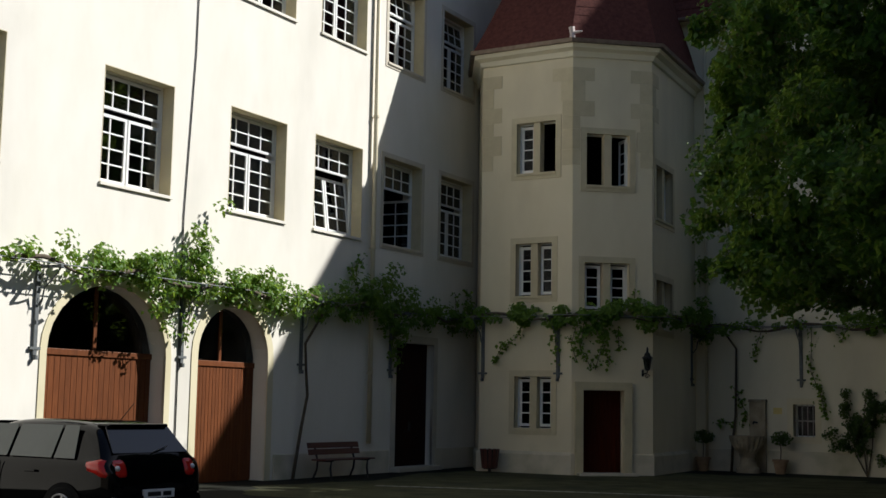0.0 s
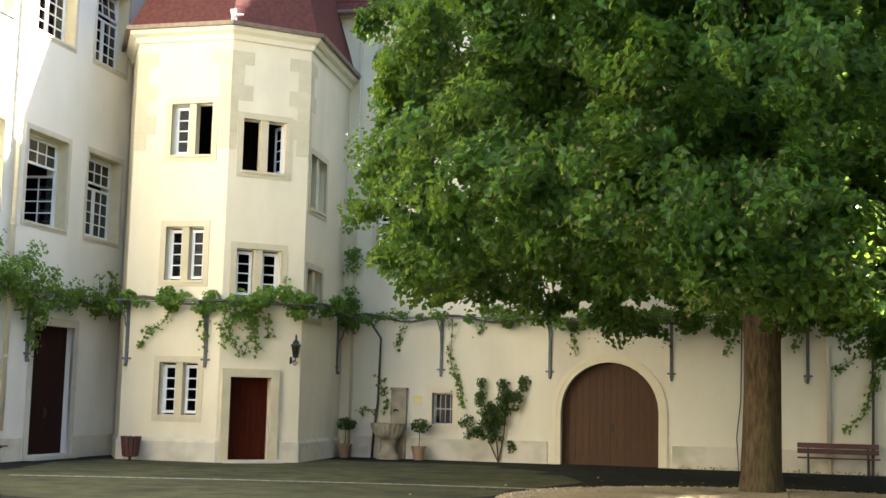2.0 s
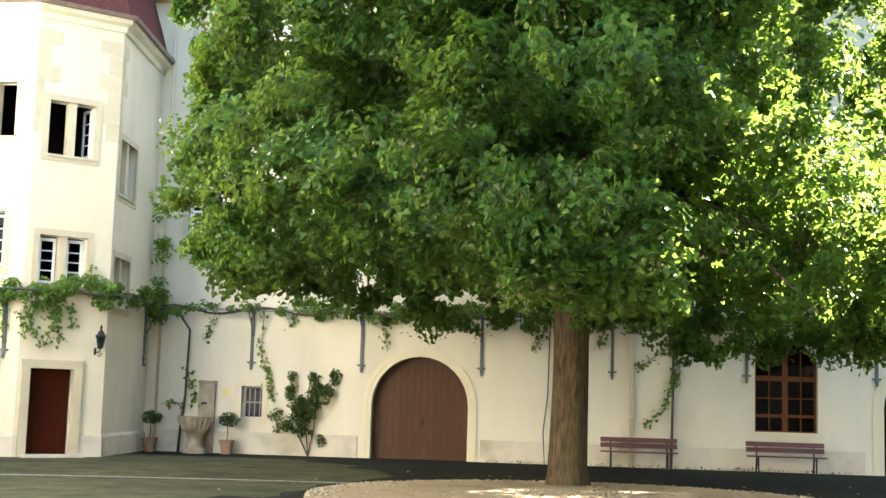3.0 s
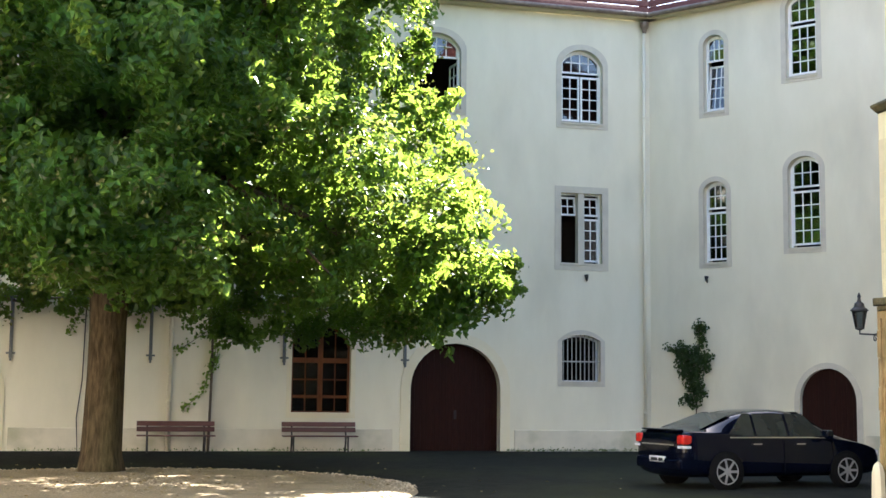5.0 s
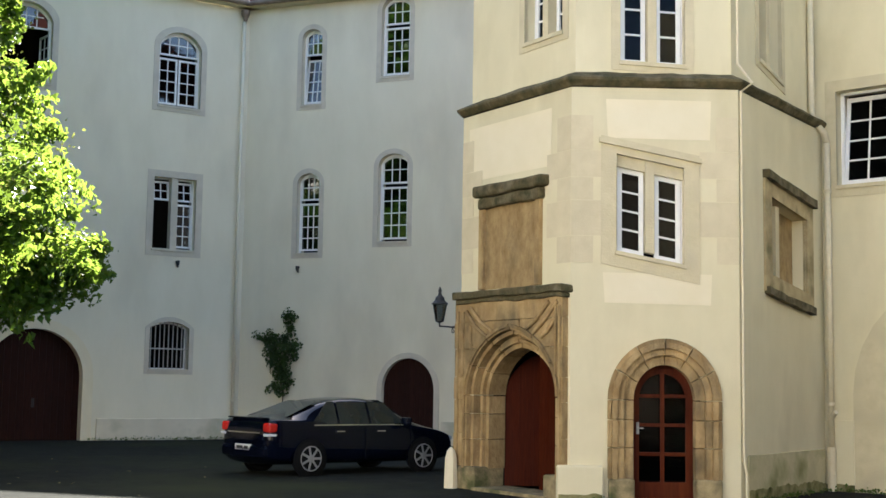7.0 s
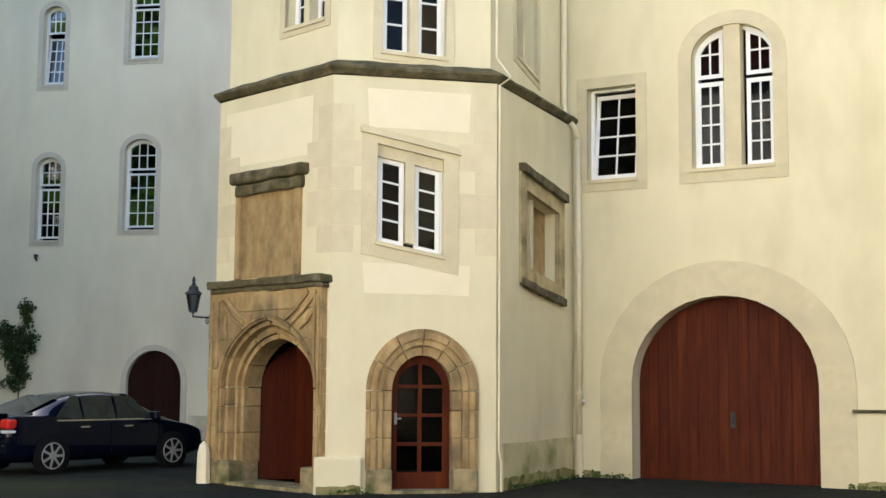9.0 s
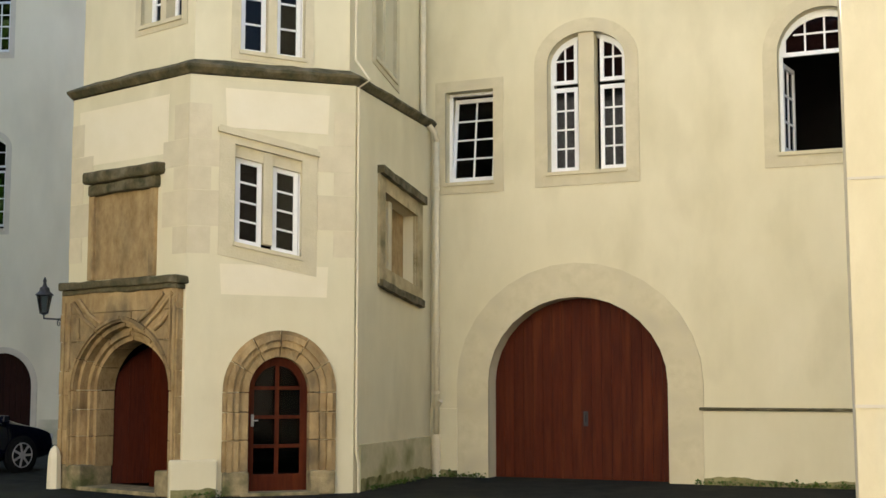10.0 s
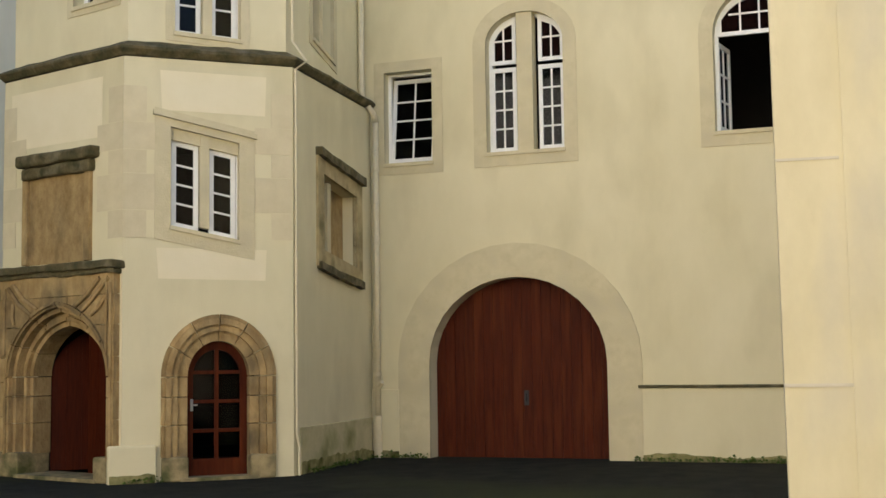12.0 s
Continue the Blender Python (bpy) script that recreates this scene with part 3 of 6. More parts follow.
plank_gate("arched_gate", M_B, *k(-4.87, -2.43, 0.0, 1.33, 2.57), 0.3, GREYBROWN, "brown wooden double gate in a round stone arch", 14, 0.12, PLASTER_LIGHT, ring2=0.13, group="arched gates")
plank_gate("arched_gate", M_B, *k(7.66, 10.06, 0.0, 1.6, 2.77), 0.3, DARKWOOD, "dark brown wooden double gate in a round arch", 14, 0.3, PLASTER_LIGHT, group="arched gates")
plank_gate("arched_gate", M_G, *k(1.02, 3.9, 0.0, 1.48, 2.81), 0.35, GATEWOOD, "wide red brown wooden gate under a plastered arch", 18, 0.6, STONE, group="arched gates")
plank_gate("arched_door", M_C, *k(4.2, 5.64, 0.0, 1.4, 2.2), 0.14, DARKWOOD, "dark wooden door in a round arch behind the car", 10, 0.16, STONE_GREY, handle=False)
d = plank_gate("house_door", M_L, *k(2.47, 4.2, 0.1, 2.98, 0.0), 0.2, DARKWOOD, "dark brown wooden house door with stone step", 8)
part("surround", slab([horseshoe(op(2.47, 4.2, 0.0, 2.98, grow=0.2, foot=0.0), op(2.47, 4.2, 0.0, 2.98, foot=0.0))], -0.03, 0.06), STONE_GREY, d, "grey stone surround")
part("doorstep", boxes((*k(2.35, 4.3), -0.28, 0.4, 0.0, 0.12), bevel=0.012), STONE_GREY, d)


def garage_door(u0, u1, spring, crown, rail):
    d = thing("garage_door", M_L, "red brown boarded garage door with dark fanlight above", "door", "garage doors")
    y = 0.38
    n = 22
    back = part("door_leaf", boxes((u0, u1, y + 0.03, y + 0.08, 0.0, rail)), GARAGEWOOD, d)
    for i in range(n):
        a = u0 + (u1 - u0) * i / n
        part("plank", boxes((a + 0.006, a + (u1 - u0) / n - 0.006, y, y + 0.04, 0.02, rail - 0.12)), GARAGEWOOD, back)
    part("rail", boxes((u0, u1, y - 0.03, y + 0.06, rail - 0.12, rail), bevel=0.01), GARAGEWOOD, d)
    part("mullion", boxes(((u0 + u1) / 2 - 0.04, (u0 + u1) / 2 + 0.04, y, y + 0.06, rail, crown)), GARAGEWOOD, d)
    pts = [(u0, rail + 0.002), (u1, rail + 0.002)] + [(u, arch_top(u, u0, u1, spring, crown)) for u in [u1 + (u0 - u1) * q / 16 for q in range(17)]]
    pane = part("pane", slab([pts], y + 0.025, y + 0.03), GLASS, d, "dark fanlight pane")
    pane.visible_shadow = False
    return d


garage_door(*k(-8.15, -5.35, 2.3, 3.45, 2.35))
garage_door(*k(-4.48, -2.37, 2.4, 3.33, 2.3))
part_r = thing("arch_surround", M_L, "smooth plaster band round the garage arch", "trim", kind="structure")
part("band", slab([horseshoe(op(-4.48, -2.37, 0, 2.4, 3.33, grow=0.2, foot=0.0), op(-4.48, -2.37, 0, 2.4, 3.33, foot=0.0))], -0.02, 0.05), PLASTER_G, part_r)
part("band", slab([horseshoe(op(-8.15, -5.35, 0, 2.3, 3.45, grow=0.16, foot=0.0), op(-8.15, -5.35, 0, 2.3, 3.45, foot=0.0))], -0.02, 0.05), PLASTER_G, part_r)

# garden hall window with brown frame
w = window(M_B, *k(4.6, 6.1, 0.95, 2.6, 3.17), surround=0.14, trim=PLASTER_LIGHT, cells=(), label="brown wooden arched window with glazing bars")
for ch in list(w.children):
    if ch.name.startswith("window_frame"):
        ch.data.materials[0] = GARAGEWOOD
u0, u1, z0, sp, cr = k(4.6, 6.1, 0.95, 2.6, 3.17)
um = (u0 + u1) / 2
part("mullion", boxes((um - 0.07, um + 0.07, 0.19, 0.27, z0, cr - 0.05)), GARAGEWOOD, w)
part("transom", boxes((u0, u1, 0.18, 0.28, z0 + 1.42, z0 + 1.56)), GARAGEWOOD, w)
part("rail", boxes((u0, u1, 0.19, 0.27, z0 + 0.42, z0 + 0.5)), GARAGEWOOD, w)
for a, b in ((u0 + 0.06, um - 0.07), (um + 0.07, u1 - 0.06)):
    for z in (z0 + 0.06, z0 + 0.5, z0 + 0.95, z0 + 1.56):
        zt = {z0 + 0.06: z0 + 0.42, z0 + 0.5: z0 + 0.93, z0 + 0.95: z0 + 1.42}.get(z, sp)
        pn = part("pane", boxes((a, b, 0.225, 0.23, z, zt)), GLASS, w)
        pn.visible_shadow = False
    part("glazing_bars", boxes(((a + b) / 2 - 0.014, (a + b) / 2 + 0.014, 0.21, 0.24, z0, cr - 0.12), (a, b, 0.212, 0.238, z0 + 0.93, z0 + 0.96)), GARAGEWOOD, w)


def barred(m, u0, u1, z0, spring, crown, trim, mat, n, label, surround=0.15):
    w = window(m, u0, u1, z0, spring, crown, surround=surround, trim=trim, label=label, depth=0.25)
    for i in range(n):
        u = u0 + (u1 - u0) * (i + 0.5) / n
        zt = arch_top(u, u0, u1, spring, crown) if crown > spring else spring
        part("bar", tube([(u, 0.08, z0), (u, 0.08, zt)], 0.016, 6), mat, w, "iron bar")
    part("cross_bar", boxes((u0, u1, 0.07, 0.09, (z0 + spring) / 2 - 0.02, (z0 + spring) / 2 + 0.02)), mat, w)
    pn = part("pane", boxes((u0 + 0.05, u1 - 0.05, 0.27, 0.275, z0 + 0.05, spring)), GLASS, w)
    pn.visible_shadow = False
    return w


barred(M_B, *k(-8.22, -7.68, 0.9, 1.71, 0.0), PLASTER_LIGHT, IRON_PALE, 4, "small barred window in stone surround", 0.17)
barred(M_B, *k(11.77, 12.85, 1.82, 2.9, 3.07), STONE_GREY, IRON_PALE, 9, "segment arched window with closely set iron bars", 0.14)


# ---- towers ----
def ring_wall(tower, corners, heights, holes, mat, name):
    for i, (a, b) in enumerate(zip(corners, corners[1:])):
        m, ln = between(a, b)
        ob = part(name, slab([[(0, heights[0]), (ln, heights[0]), (ln, heights[1]), (0, heights[1])]] + holes.get(i, []), 0.0, 0.4), mat, tower)
        ob.matrix_world = m


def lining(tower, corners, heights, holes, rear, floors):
    """An added tower inside, near-black for darkness: lined faces, floors and a closed rear."""
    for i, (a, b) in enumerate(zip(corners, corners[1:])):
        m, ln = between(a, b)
        ob = part("lining", slab([[(0.15, heights[0]), (ln - 0.15, heights[0]), (ln - 0.15, heights[1]), (0.15, heights[1])]] + holes.get(i, []), 0.41, 0.44), UNLIT_BLACK, tower)
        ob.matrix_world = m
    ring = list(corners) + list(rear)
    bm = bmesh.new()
    # floors added to stop light spreading between the windows
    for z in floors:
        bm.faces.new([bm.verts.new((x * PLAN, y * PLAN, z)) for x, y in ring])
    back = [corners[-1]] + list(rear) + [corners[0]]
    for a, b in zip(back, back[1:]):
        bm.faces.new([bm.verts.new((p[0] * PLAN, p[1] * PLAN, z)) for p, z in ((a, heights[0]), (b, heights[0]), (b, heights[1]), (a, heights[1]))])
    part("inner_floor", bm, UNLIT_BLACK, tower)


def offset(corners, d):
    """The corners of an open chain, moved out by d."""
    out = []
    for i, c in enumerate(corners):
        ns = []
        for a, b in ((corners[i - 1], c) if i else (c, corners[1]), (c, corners[i + 1]) if i + 1 < len(corners) else (corners[i - 1], c)):
            t = Vector((b[0] - a[0], b[1] - a[1])).normalized()
            ns.append(Vector((t.y, -t.x)))
        n = (ns[0] + ns[1]).normalized()
        s = d / max(0.4, n.dot(ns[0]))
        out.append((c[0] + n.x * s, c[1] + n.y * s))
    return out


def band(corners, rows, mat, name, parent, label=""):
    """A moulding round a tower from (out, height) rows, in metres."""
    bm = bmesh.new()
    chains = []
    for d, z in rows:
        chains.append([bm.verts.new((x * PLAN, y * PLAN, z)) for x, y in offset(corners, d / PLAN)])
    for a, b in zip(chains, chains[1:] + chains[:1]):
        for i in range(len(corners) - 1):
            bm.faces.new((a[i], a[i + 1], b[i + 1], b[i]))
    bmesh.ops.recalc_face_normals(bm, faces=bm.faces[:])
    return part(name, bm, mat, parent, label)


def quoins(m, u, z0, z1, mat, parent, side, proud=-0.012, clear=9.0, below=0.0):
    """Flat corner stones of two lengths, up a tower's edge."""
    z, i = z0, 0
    while z < z1 - 0.2:
        h = (0.42, 0.55, 0.36)[i % 3]
        w = (0.34, 0.6)[i % 2]
        if z < below:
            w = min(w, clear)
        a, b = (u, u + w) if side > 0 else (u - w, u)
        ob = part("quoin", boxes((a, b, proud, 0.05, z, min(z + h - 0.01, z1))), mat, parent)
        ob.matrix_world = m
        z += h
        i += 1


T1 = [(-15.45, 28.9), (-14.3, 27.0), (-11.88, 27.0), (-10.4, 28.28), (-10.75, 32.3)]
t1 = thing("stair_tower", Matrix(), "cream plaster octagonal stair tower with pointed red brown roof", "tower")
HT = 10.05
h1 = {1: [op(0.95, 1.98, 7.06, 8.3), op(0.95, 1.9, 4.12, 5.38), op(0.95, 1.9, 1.03, 2.24)],
      2: [op(0.34, 1.4, 6.72, 7.96), op(0.3, 1.39, 3.78, 4.9), op(0.24, 1.26, 0.0, 1.94)],
      3: [op(0.3, 1.75, 6.05, 7.35), op(0.3, 1.65, 3.4, 4.58)]}
ring_wall(t1, T1, k(-0.2, HT), h1, PLASTER_T, "wall_face")
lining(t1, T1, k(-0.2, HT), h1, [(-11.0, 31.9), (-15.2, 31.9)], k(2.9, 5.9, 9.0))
band(T1, [(0.0, HT * PLAN - 0.3), (0.06, HT * PLAN - 0.28), (0.1, HT * PLAN - 0.15), (0.24, HT * PLAN - 0.08), (0.26, HT * PLAN + 0.06), (0.0, HT * PLAN + 0.06)], PLASTER_B, "cornice", t1)
band(T1, [(0.24, HT * PLAN + 0.03), (0.36, HT * PLAN + 0.03), (0.38, HT * PLAN + 0.13), (0.24, HT * PLAN + 0.13)], GUTTER, "gutter", t1, "brown metal gutter")
PLINTH_ROWS = [(-0.05, -0.1), (0.06, -0.1), (0.06, 0.5), (0.0, 0.58), (-0.05, 0.58)]
band(T1[:3], PLINTH_ROWS, PLINTH, "plinth", t1)
band(T1[3:], PLINTH_ROWS, PLINTH, "plinth", t1)
MF1, LF1 = between(T1[1], T1[2])
MF2, LF2 = between(T1[2], T1[3])
MF3, LF3 = between(T1[3], T1[4])
for a, b in ((-0.04, k(0.26)[0] - 0.21), (k(1.24)[0] + 0.21, LF2 + 0.03)):
    part("plinth", boxes((a, b, -0.06, 0.02, -0.1, 0.55), bevel=0.02), PLINTH, t1).matrix_world = MF2
LAN = [(0.02, 0.41, 0.03, 0.97, 1, 4, ""), (0.59, 0.98, 0.03, 0.97, 1, 4, "")]
LAN_OPEN = [(0.02, 0.41, 0.03, 0.97, 1, 4, ""), (0.59, 0.98, 0.03, 0.97, 1, 4, "open")]
for m, r, c in ((MF1, (0.95, 1.98, 7.06, 8.3), LAN_OPEN), (MF1, (0.95, 1.9, 4.12, 5.38), LAN), (MF1, (0.95, 1.9, 1.03, 2.24), LAN),
                (MF2, (0.34, 1.4, 6.72, 7.96), [(*q[:6], "open") for q in LAN]), (MF2, (0.3, 1.39, 3.78, 4.9), LAN), (MF3, (0.3, 1.75, 6.05, 7.35), LAN), (MF3, (0.3, 1.65, 3.4, 4.58), LAN)):
    window(m, *k(*r), surround=0.16, trim=QUOIN, cells=c, mullion=0.2, mull_mat=QUOIN, frame_w=0.03, label="stone mullioned stair window, casements open" if any(q[6] for q in c) else "stone mullioned stair window with white lattice casements")
for m, ln in ((MF1, LF1), (MF2, LF2), (MF3, LF3)):
    quoins(m, 0.0, k(7.2)[0], k(9.7)[0], QUOIN, t1, 1, clear=0.2, below=9.2 if m is not MF1 else 0.0)
quoins(MF1, LF1, k(7.2)[0], k(9.7)[0], QUOIN, t1, -1, clear=0.3, below=9.6)
quoins(MF2, LF2, k(7.2)[0], k(9.7)[0], QUOIN, t1, -1, clear=0.43, below=9.2)
d = plank_gate("tower_door", MF2, *k(0.26, 1.24, 0.06, 1.94, 0.0), 0.25, SHADED_REDWOOD, "red brown plank door of the stair tower", 8, handle=False)
part("surround", slab([horseshoe(op(0.26, 1.24, 0.0, 1.94, grow=0.21, foot=0.0), op(0.26, 1.24, 0.0, 1.94, foot=0.0))], -0.11, 0.06), STONE, d, "tan stone surround")
part("doorstep", boxes((*k(0.1, 1.5), -0.4, 0.3, -0.02, 0.07), bevel=0.015), STONE_GREY, d)
# roof of the first tower: bell-cast octagonal spire in courses
cx, cy = -12.5, 30.2
ROOF1 = T1 + [(-11.6, 33.6), (-14.2, 33.6)]
bm = bmesh.new()
prev = None
n = 34
for i in range(n + 1):
    f = i / n
    grow = (1 - f) + 0.05 * (1 - f) ** 8
    for jut in ((0.0, 0.012) if i else (0.012,)):
        z = HT * PLAN + 0.08 + 9.5 * f - (0.02 if jut else 0.0)
        ring = []
        for x, y in ROOF1:
            vx, vy = (x - cx) * grow * 1.04, (y - cy) * grow * 1.04
            ring.append(bm.verts.new(((cx + vx) * PLAN * 1.0 + (jut if vx > 0 else -jut), (cy + vy) * PLAN + (jut if vy > 0 else -jut), z)))
        if prev:
            for j in range(len(ring)):
                bm.faces.new((prev[j], prev[(j + 1) % len(ring)], ring[(j + 1) % len(ring)], ring[j]))
        prev = ring
bmesh.ops.recalc_face_normals(bm, faces=bm.faces[:])
part("spire", bm, ROOF, t1, "pointed red brown shingled roof")
px, py = offset(T1, 0.2)[2]
part("finial", tube([(px * PLAN, py * PLAN, HT * PLAN + 0.1), (px * PLAN, py * PLAN, HT * PLAN + 0.25), (px * PLAN - 0.03, py * PLAN, HT * PLAN + 0.45)], [0.1, 0.07, 0.09], 8), PINK, t1, "pale terracotta finial on the eaves")
part("finial_arm", tube([(px * PLAN, py * PLAN, HT * PLAN + 0.3), (px * PLAN + 0.25, py * PLAN + 0.05, HT * PLAN + 0.32)], [0.05, 0.02], 6), PINK, t1)

T2 = [(13.2, 18.3), (10.93, 16.2), (10.95, 13.55), (12.9, 12.35), (16.0, 13.6)]
t2 = thing("portal_tower", Matrix(), "cream yellow polygonal portal tower with moss grown string course", "tower")
MG1, LG1 = between(T2[1], T2[2])
MG2, LG2 = between(T2[2], T2[3])
MG3, LG3 = between(T2[3], T2[4])
SH2 = -0.2
h2 = {1: [outline(*k(0.55, 2.24, -0.1, 1.38, 2.1), grow=0.2, foot=-0.1, n=24, pointed=0.15)],
      2: [outline(*k(0.62, 1.54, 3.36, 4.7), shear=SH2), outline(*k(0.83, 1.71, -0.1, 1.36, 1.86), grow=0.13, foot=-0.1, n=24)],
      3: [outline(k(0.95)[0] + 0.2, k(2.75)[0] - 0.2, k(2.98)[0] + 0.2, k(4.5)[0] - 0.25, shear=-0.12)]}
ring_wall(t2, T2, k(-0.2, 5.62), h2, PLASTER_G, "wall_face")
hu = {1: [op(1.35, 2.25, 6.5, 8.0)], 2: [outline(*k(0.62, 1.52, 6.02, 8.0), shear=-0.06)], 3: [outline(*k(1.0, 1.9, 6.3, 8.0), shear=-0.2)]}
T2U = offset(T2, -0.12)
ring_wall(t2, T2U, k(5.5, 11.5), hu, PLASTER_G, "upper_wall_face")
lining(t2, T2, k(-0.2, 5.5), h2, [(17.5, 18.0), (14.0, 20.0)], k(2.6, 5.5))
lining(t2, T2U, k(5.5, 11.4), hu, [(17.5, 18.0), (14.0, 20.0)], k(5.6, 8.4, 11.3))
CZ = 5.62 * PLAN
band(T2, [(-0.2, CZ + 0.02), (0.03, CZ + 0.02), (0.07, CZ + 0.06), (0.11, CZ + 0.1), (0.11, CZ + 0.14), (-0.13, CZ + 0.27), (-0.2, CZ + 0.27)], MOSS, "string_course", t2, "dark moss grown stone string course")
band(T2, [(-0.05, -0.1), (0.05, -0.1), (0.05, -0.02), (-0.05, -0.02)], PLINTH, "plinth", t2)
band(T2U, [(0.0, 12.7), (0.25, 12.8), (0.25, 13.0), (0.0, 13.0)], STONE, "eaves_cornice", t2)
bm = bmesh.new()
top = bm.verts.new((13.6 * PLAN, 15.3 * PLAN, 19))
vs = [bm.verts.new((x * PLAN, y * PLAN, 13.0)) for x, y in offset(T2, 0.2)]
for a, b in zip(vs, vs[1:] + vs[:1]):
    bm.faces.new((a, b, top))
part("spire", bm, ROOF, t2)
sw = window(MG2, *k(0.62, 1.54, 3.36, 4.7), surround=0.24, shear=SH2, mullion=0.14, mull_mat=STONE, cells=[(0.01, 0.44, 0.0, 0.9, 1, 4, ""), (0.56, 0.99, 0.0, 0.9, 1, 4, "")], frame_w=0.02, label="slanting twin stair window with white sashes", depth=0.14)
part("lintel", slab([outline(*k(0.62, 1.54, 4.54, 4.7), shear=SH2)], 0.06, 0.3), STONE, sw)
ha, hb = k(0.62)[0] - 0.27, k(1.54)[0] + 0.27
part("drip_mould", slab([[(ha, k(4.7)[0] + 0.12 - SH2 * 0.27), (hb, k(4.7)[0] + 0.12 + SH2 * (hb - ha - 0.27)), (hb, k(4.7)[0] + 0.19 + SH2 * (hb - ha - 0.27)), (ha, k(4.7)[0] + 0.19 - SH2 * 0.27)]], -0.07, 0.03), STONE, sw)
MU1, MU2, MU3 = (between(T2U[i], T2U[i + 1])[0] for i in (1, 2, 3))
window(MU1, *k(1.35, 2.25, 6.5, 8.0), surround=0.14, mullion=0.14, mull_mat=STONE, cells=[(0.01, 0.44, 0.0, 1.0, 1, 5, ""), (0.56, 0.99, 0.0, 1.0, 1, 5, "")], frame_w=0.02, label="twin stair window with white sashes")
window(MU2, *k(0.62, 1.52, 6.02, 8.0), surround=0.14, shear=-0.06, mullion=0.14, mull_mat=STONE, cells=[(0.01, 0.44, 0.0, 1.0, 1, 5, ""), (0.56, 0.99, 0.0, 1.0, 1, 5, "")], frame_w=0.02, label="twin stair window above the string course")
window(MU3, *k(1.0, 1.9, 6.3, 8.0), surround=0.14, shear=-0.2, mullion=0.14, mull_mat=STONE, cells=[(0.01, 0.44, 0.0, 1.0, 1, 5, ""), (0.56, 0.99, 0.0, 1.0, 1, 5, "")], frame_w=0.02, label="slanting twin stair window on the tower flank")
for m, ln in ((MG1, LG1), (MG2, LG2)):
    quoins(m, 0.0, k(3.2)[0], k(5.4)[0], QUOIN, t2, 1, -0.008)
    quoins(m, ln, k(3.2)[0], k(5.4)[0], QUOIN, t2, -1, -0.008)
for m, r in ((MG2, (0.46, 1.9, 2.66, 3.06)), (MG2, (0.5, 1.9, 4.92, 5.45)), (MG1, (0.2, 2.2, 4.6, 5.4))):
    u0, u1, z0, z1 = k(*r)
    ob = part("plaster_patch", slab([[(u0, z0), (u1, z0 - 0.02), (u1 + 0.02, z1), (u0 - 0.03, z1 + 0.01)]], -0.006, 0.02), PLASTER_LIGHT, t2, "lighter plaster patch")
    ob.matrix_world = m
# corner buttress feet
for m, u0, u1, z1 in ((MG2, -0.2, 0.5, 0.55),):
    ob = part("corner_plinth", boxes((u0, u1, -0.1, 0.2, -0.05, z1), bevel=0.03), PLASTER_G, t2, "pale rendered corner plinth")
    ob.matrix_world = m


def archivolt(m, u0, u1, spring, crown, rows, parent, name, mat, pointed=0.0, cuts=7):
    """A moulded arch of separate stones: rows of (inner width, outer width, front)."""
    for gi, go, y in rows:
        ins = outline(u0, u1, 0.0, spring, crown, gi, foot=0.0, n=24, pointed=pointed)
        out = outline(u0, u1, 0.0, spring, crown, go, foot=0.0, n=24, pointed=pointed)
        # jambs
        for s in (0, 1):
            a, b = (out[0][0], ins[0][0]) if s == 0 else (ins[1][0], out[1][0])
            z = 0.35
            for h in ((spring - 0.35) * 0.4, (spring - 0.35) * 0.35, (spring - 0.35) * 0.25):
                ob = part(name, boxes((a, b, y, 0.49, z, z + h - 0.008), bevel=0.012), mat, parent)
                ob.matrix_world = m
                z += h
        arc_i, arc_o = ins[2:], out[2:]
        step = len(arc_i) // cuts + 1
        for s in range(0, len(arc_i) - 1, step):
            e = min(s + step, len(arc_i) - 1)
            ao, ai = list(arc_o[s:e + 1]), list(arc_i[s:e + 1])
            for arc in (ao, ai):  # open joints between the stones
                (ax, az), (bx, bz) = arc[0], arc[1]
                (cx_, cz_), (dx, dz) = arc[-1], arc[-2]
                arc[0] = (ax + (bx - ax) * 0.07, az + (bz - az) * 0.07)
                arc[-1] = (cx_ + (dx - cx_) * 0.07, cz_ + (dz - cz_) * 0.07)
            loop = ao + ai[::-1]
            ob = part(name, slab([loop], y, 0.49), mat, parent)
            ob.matrix_world = m


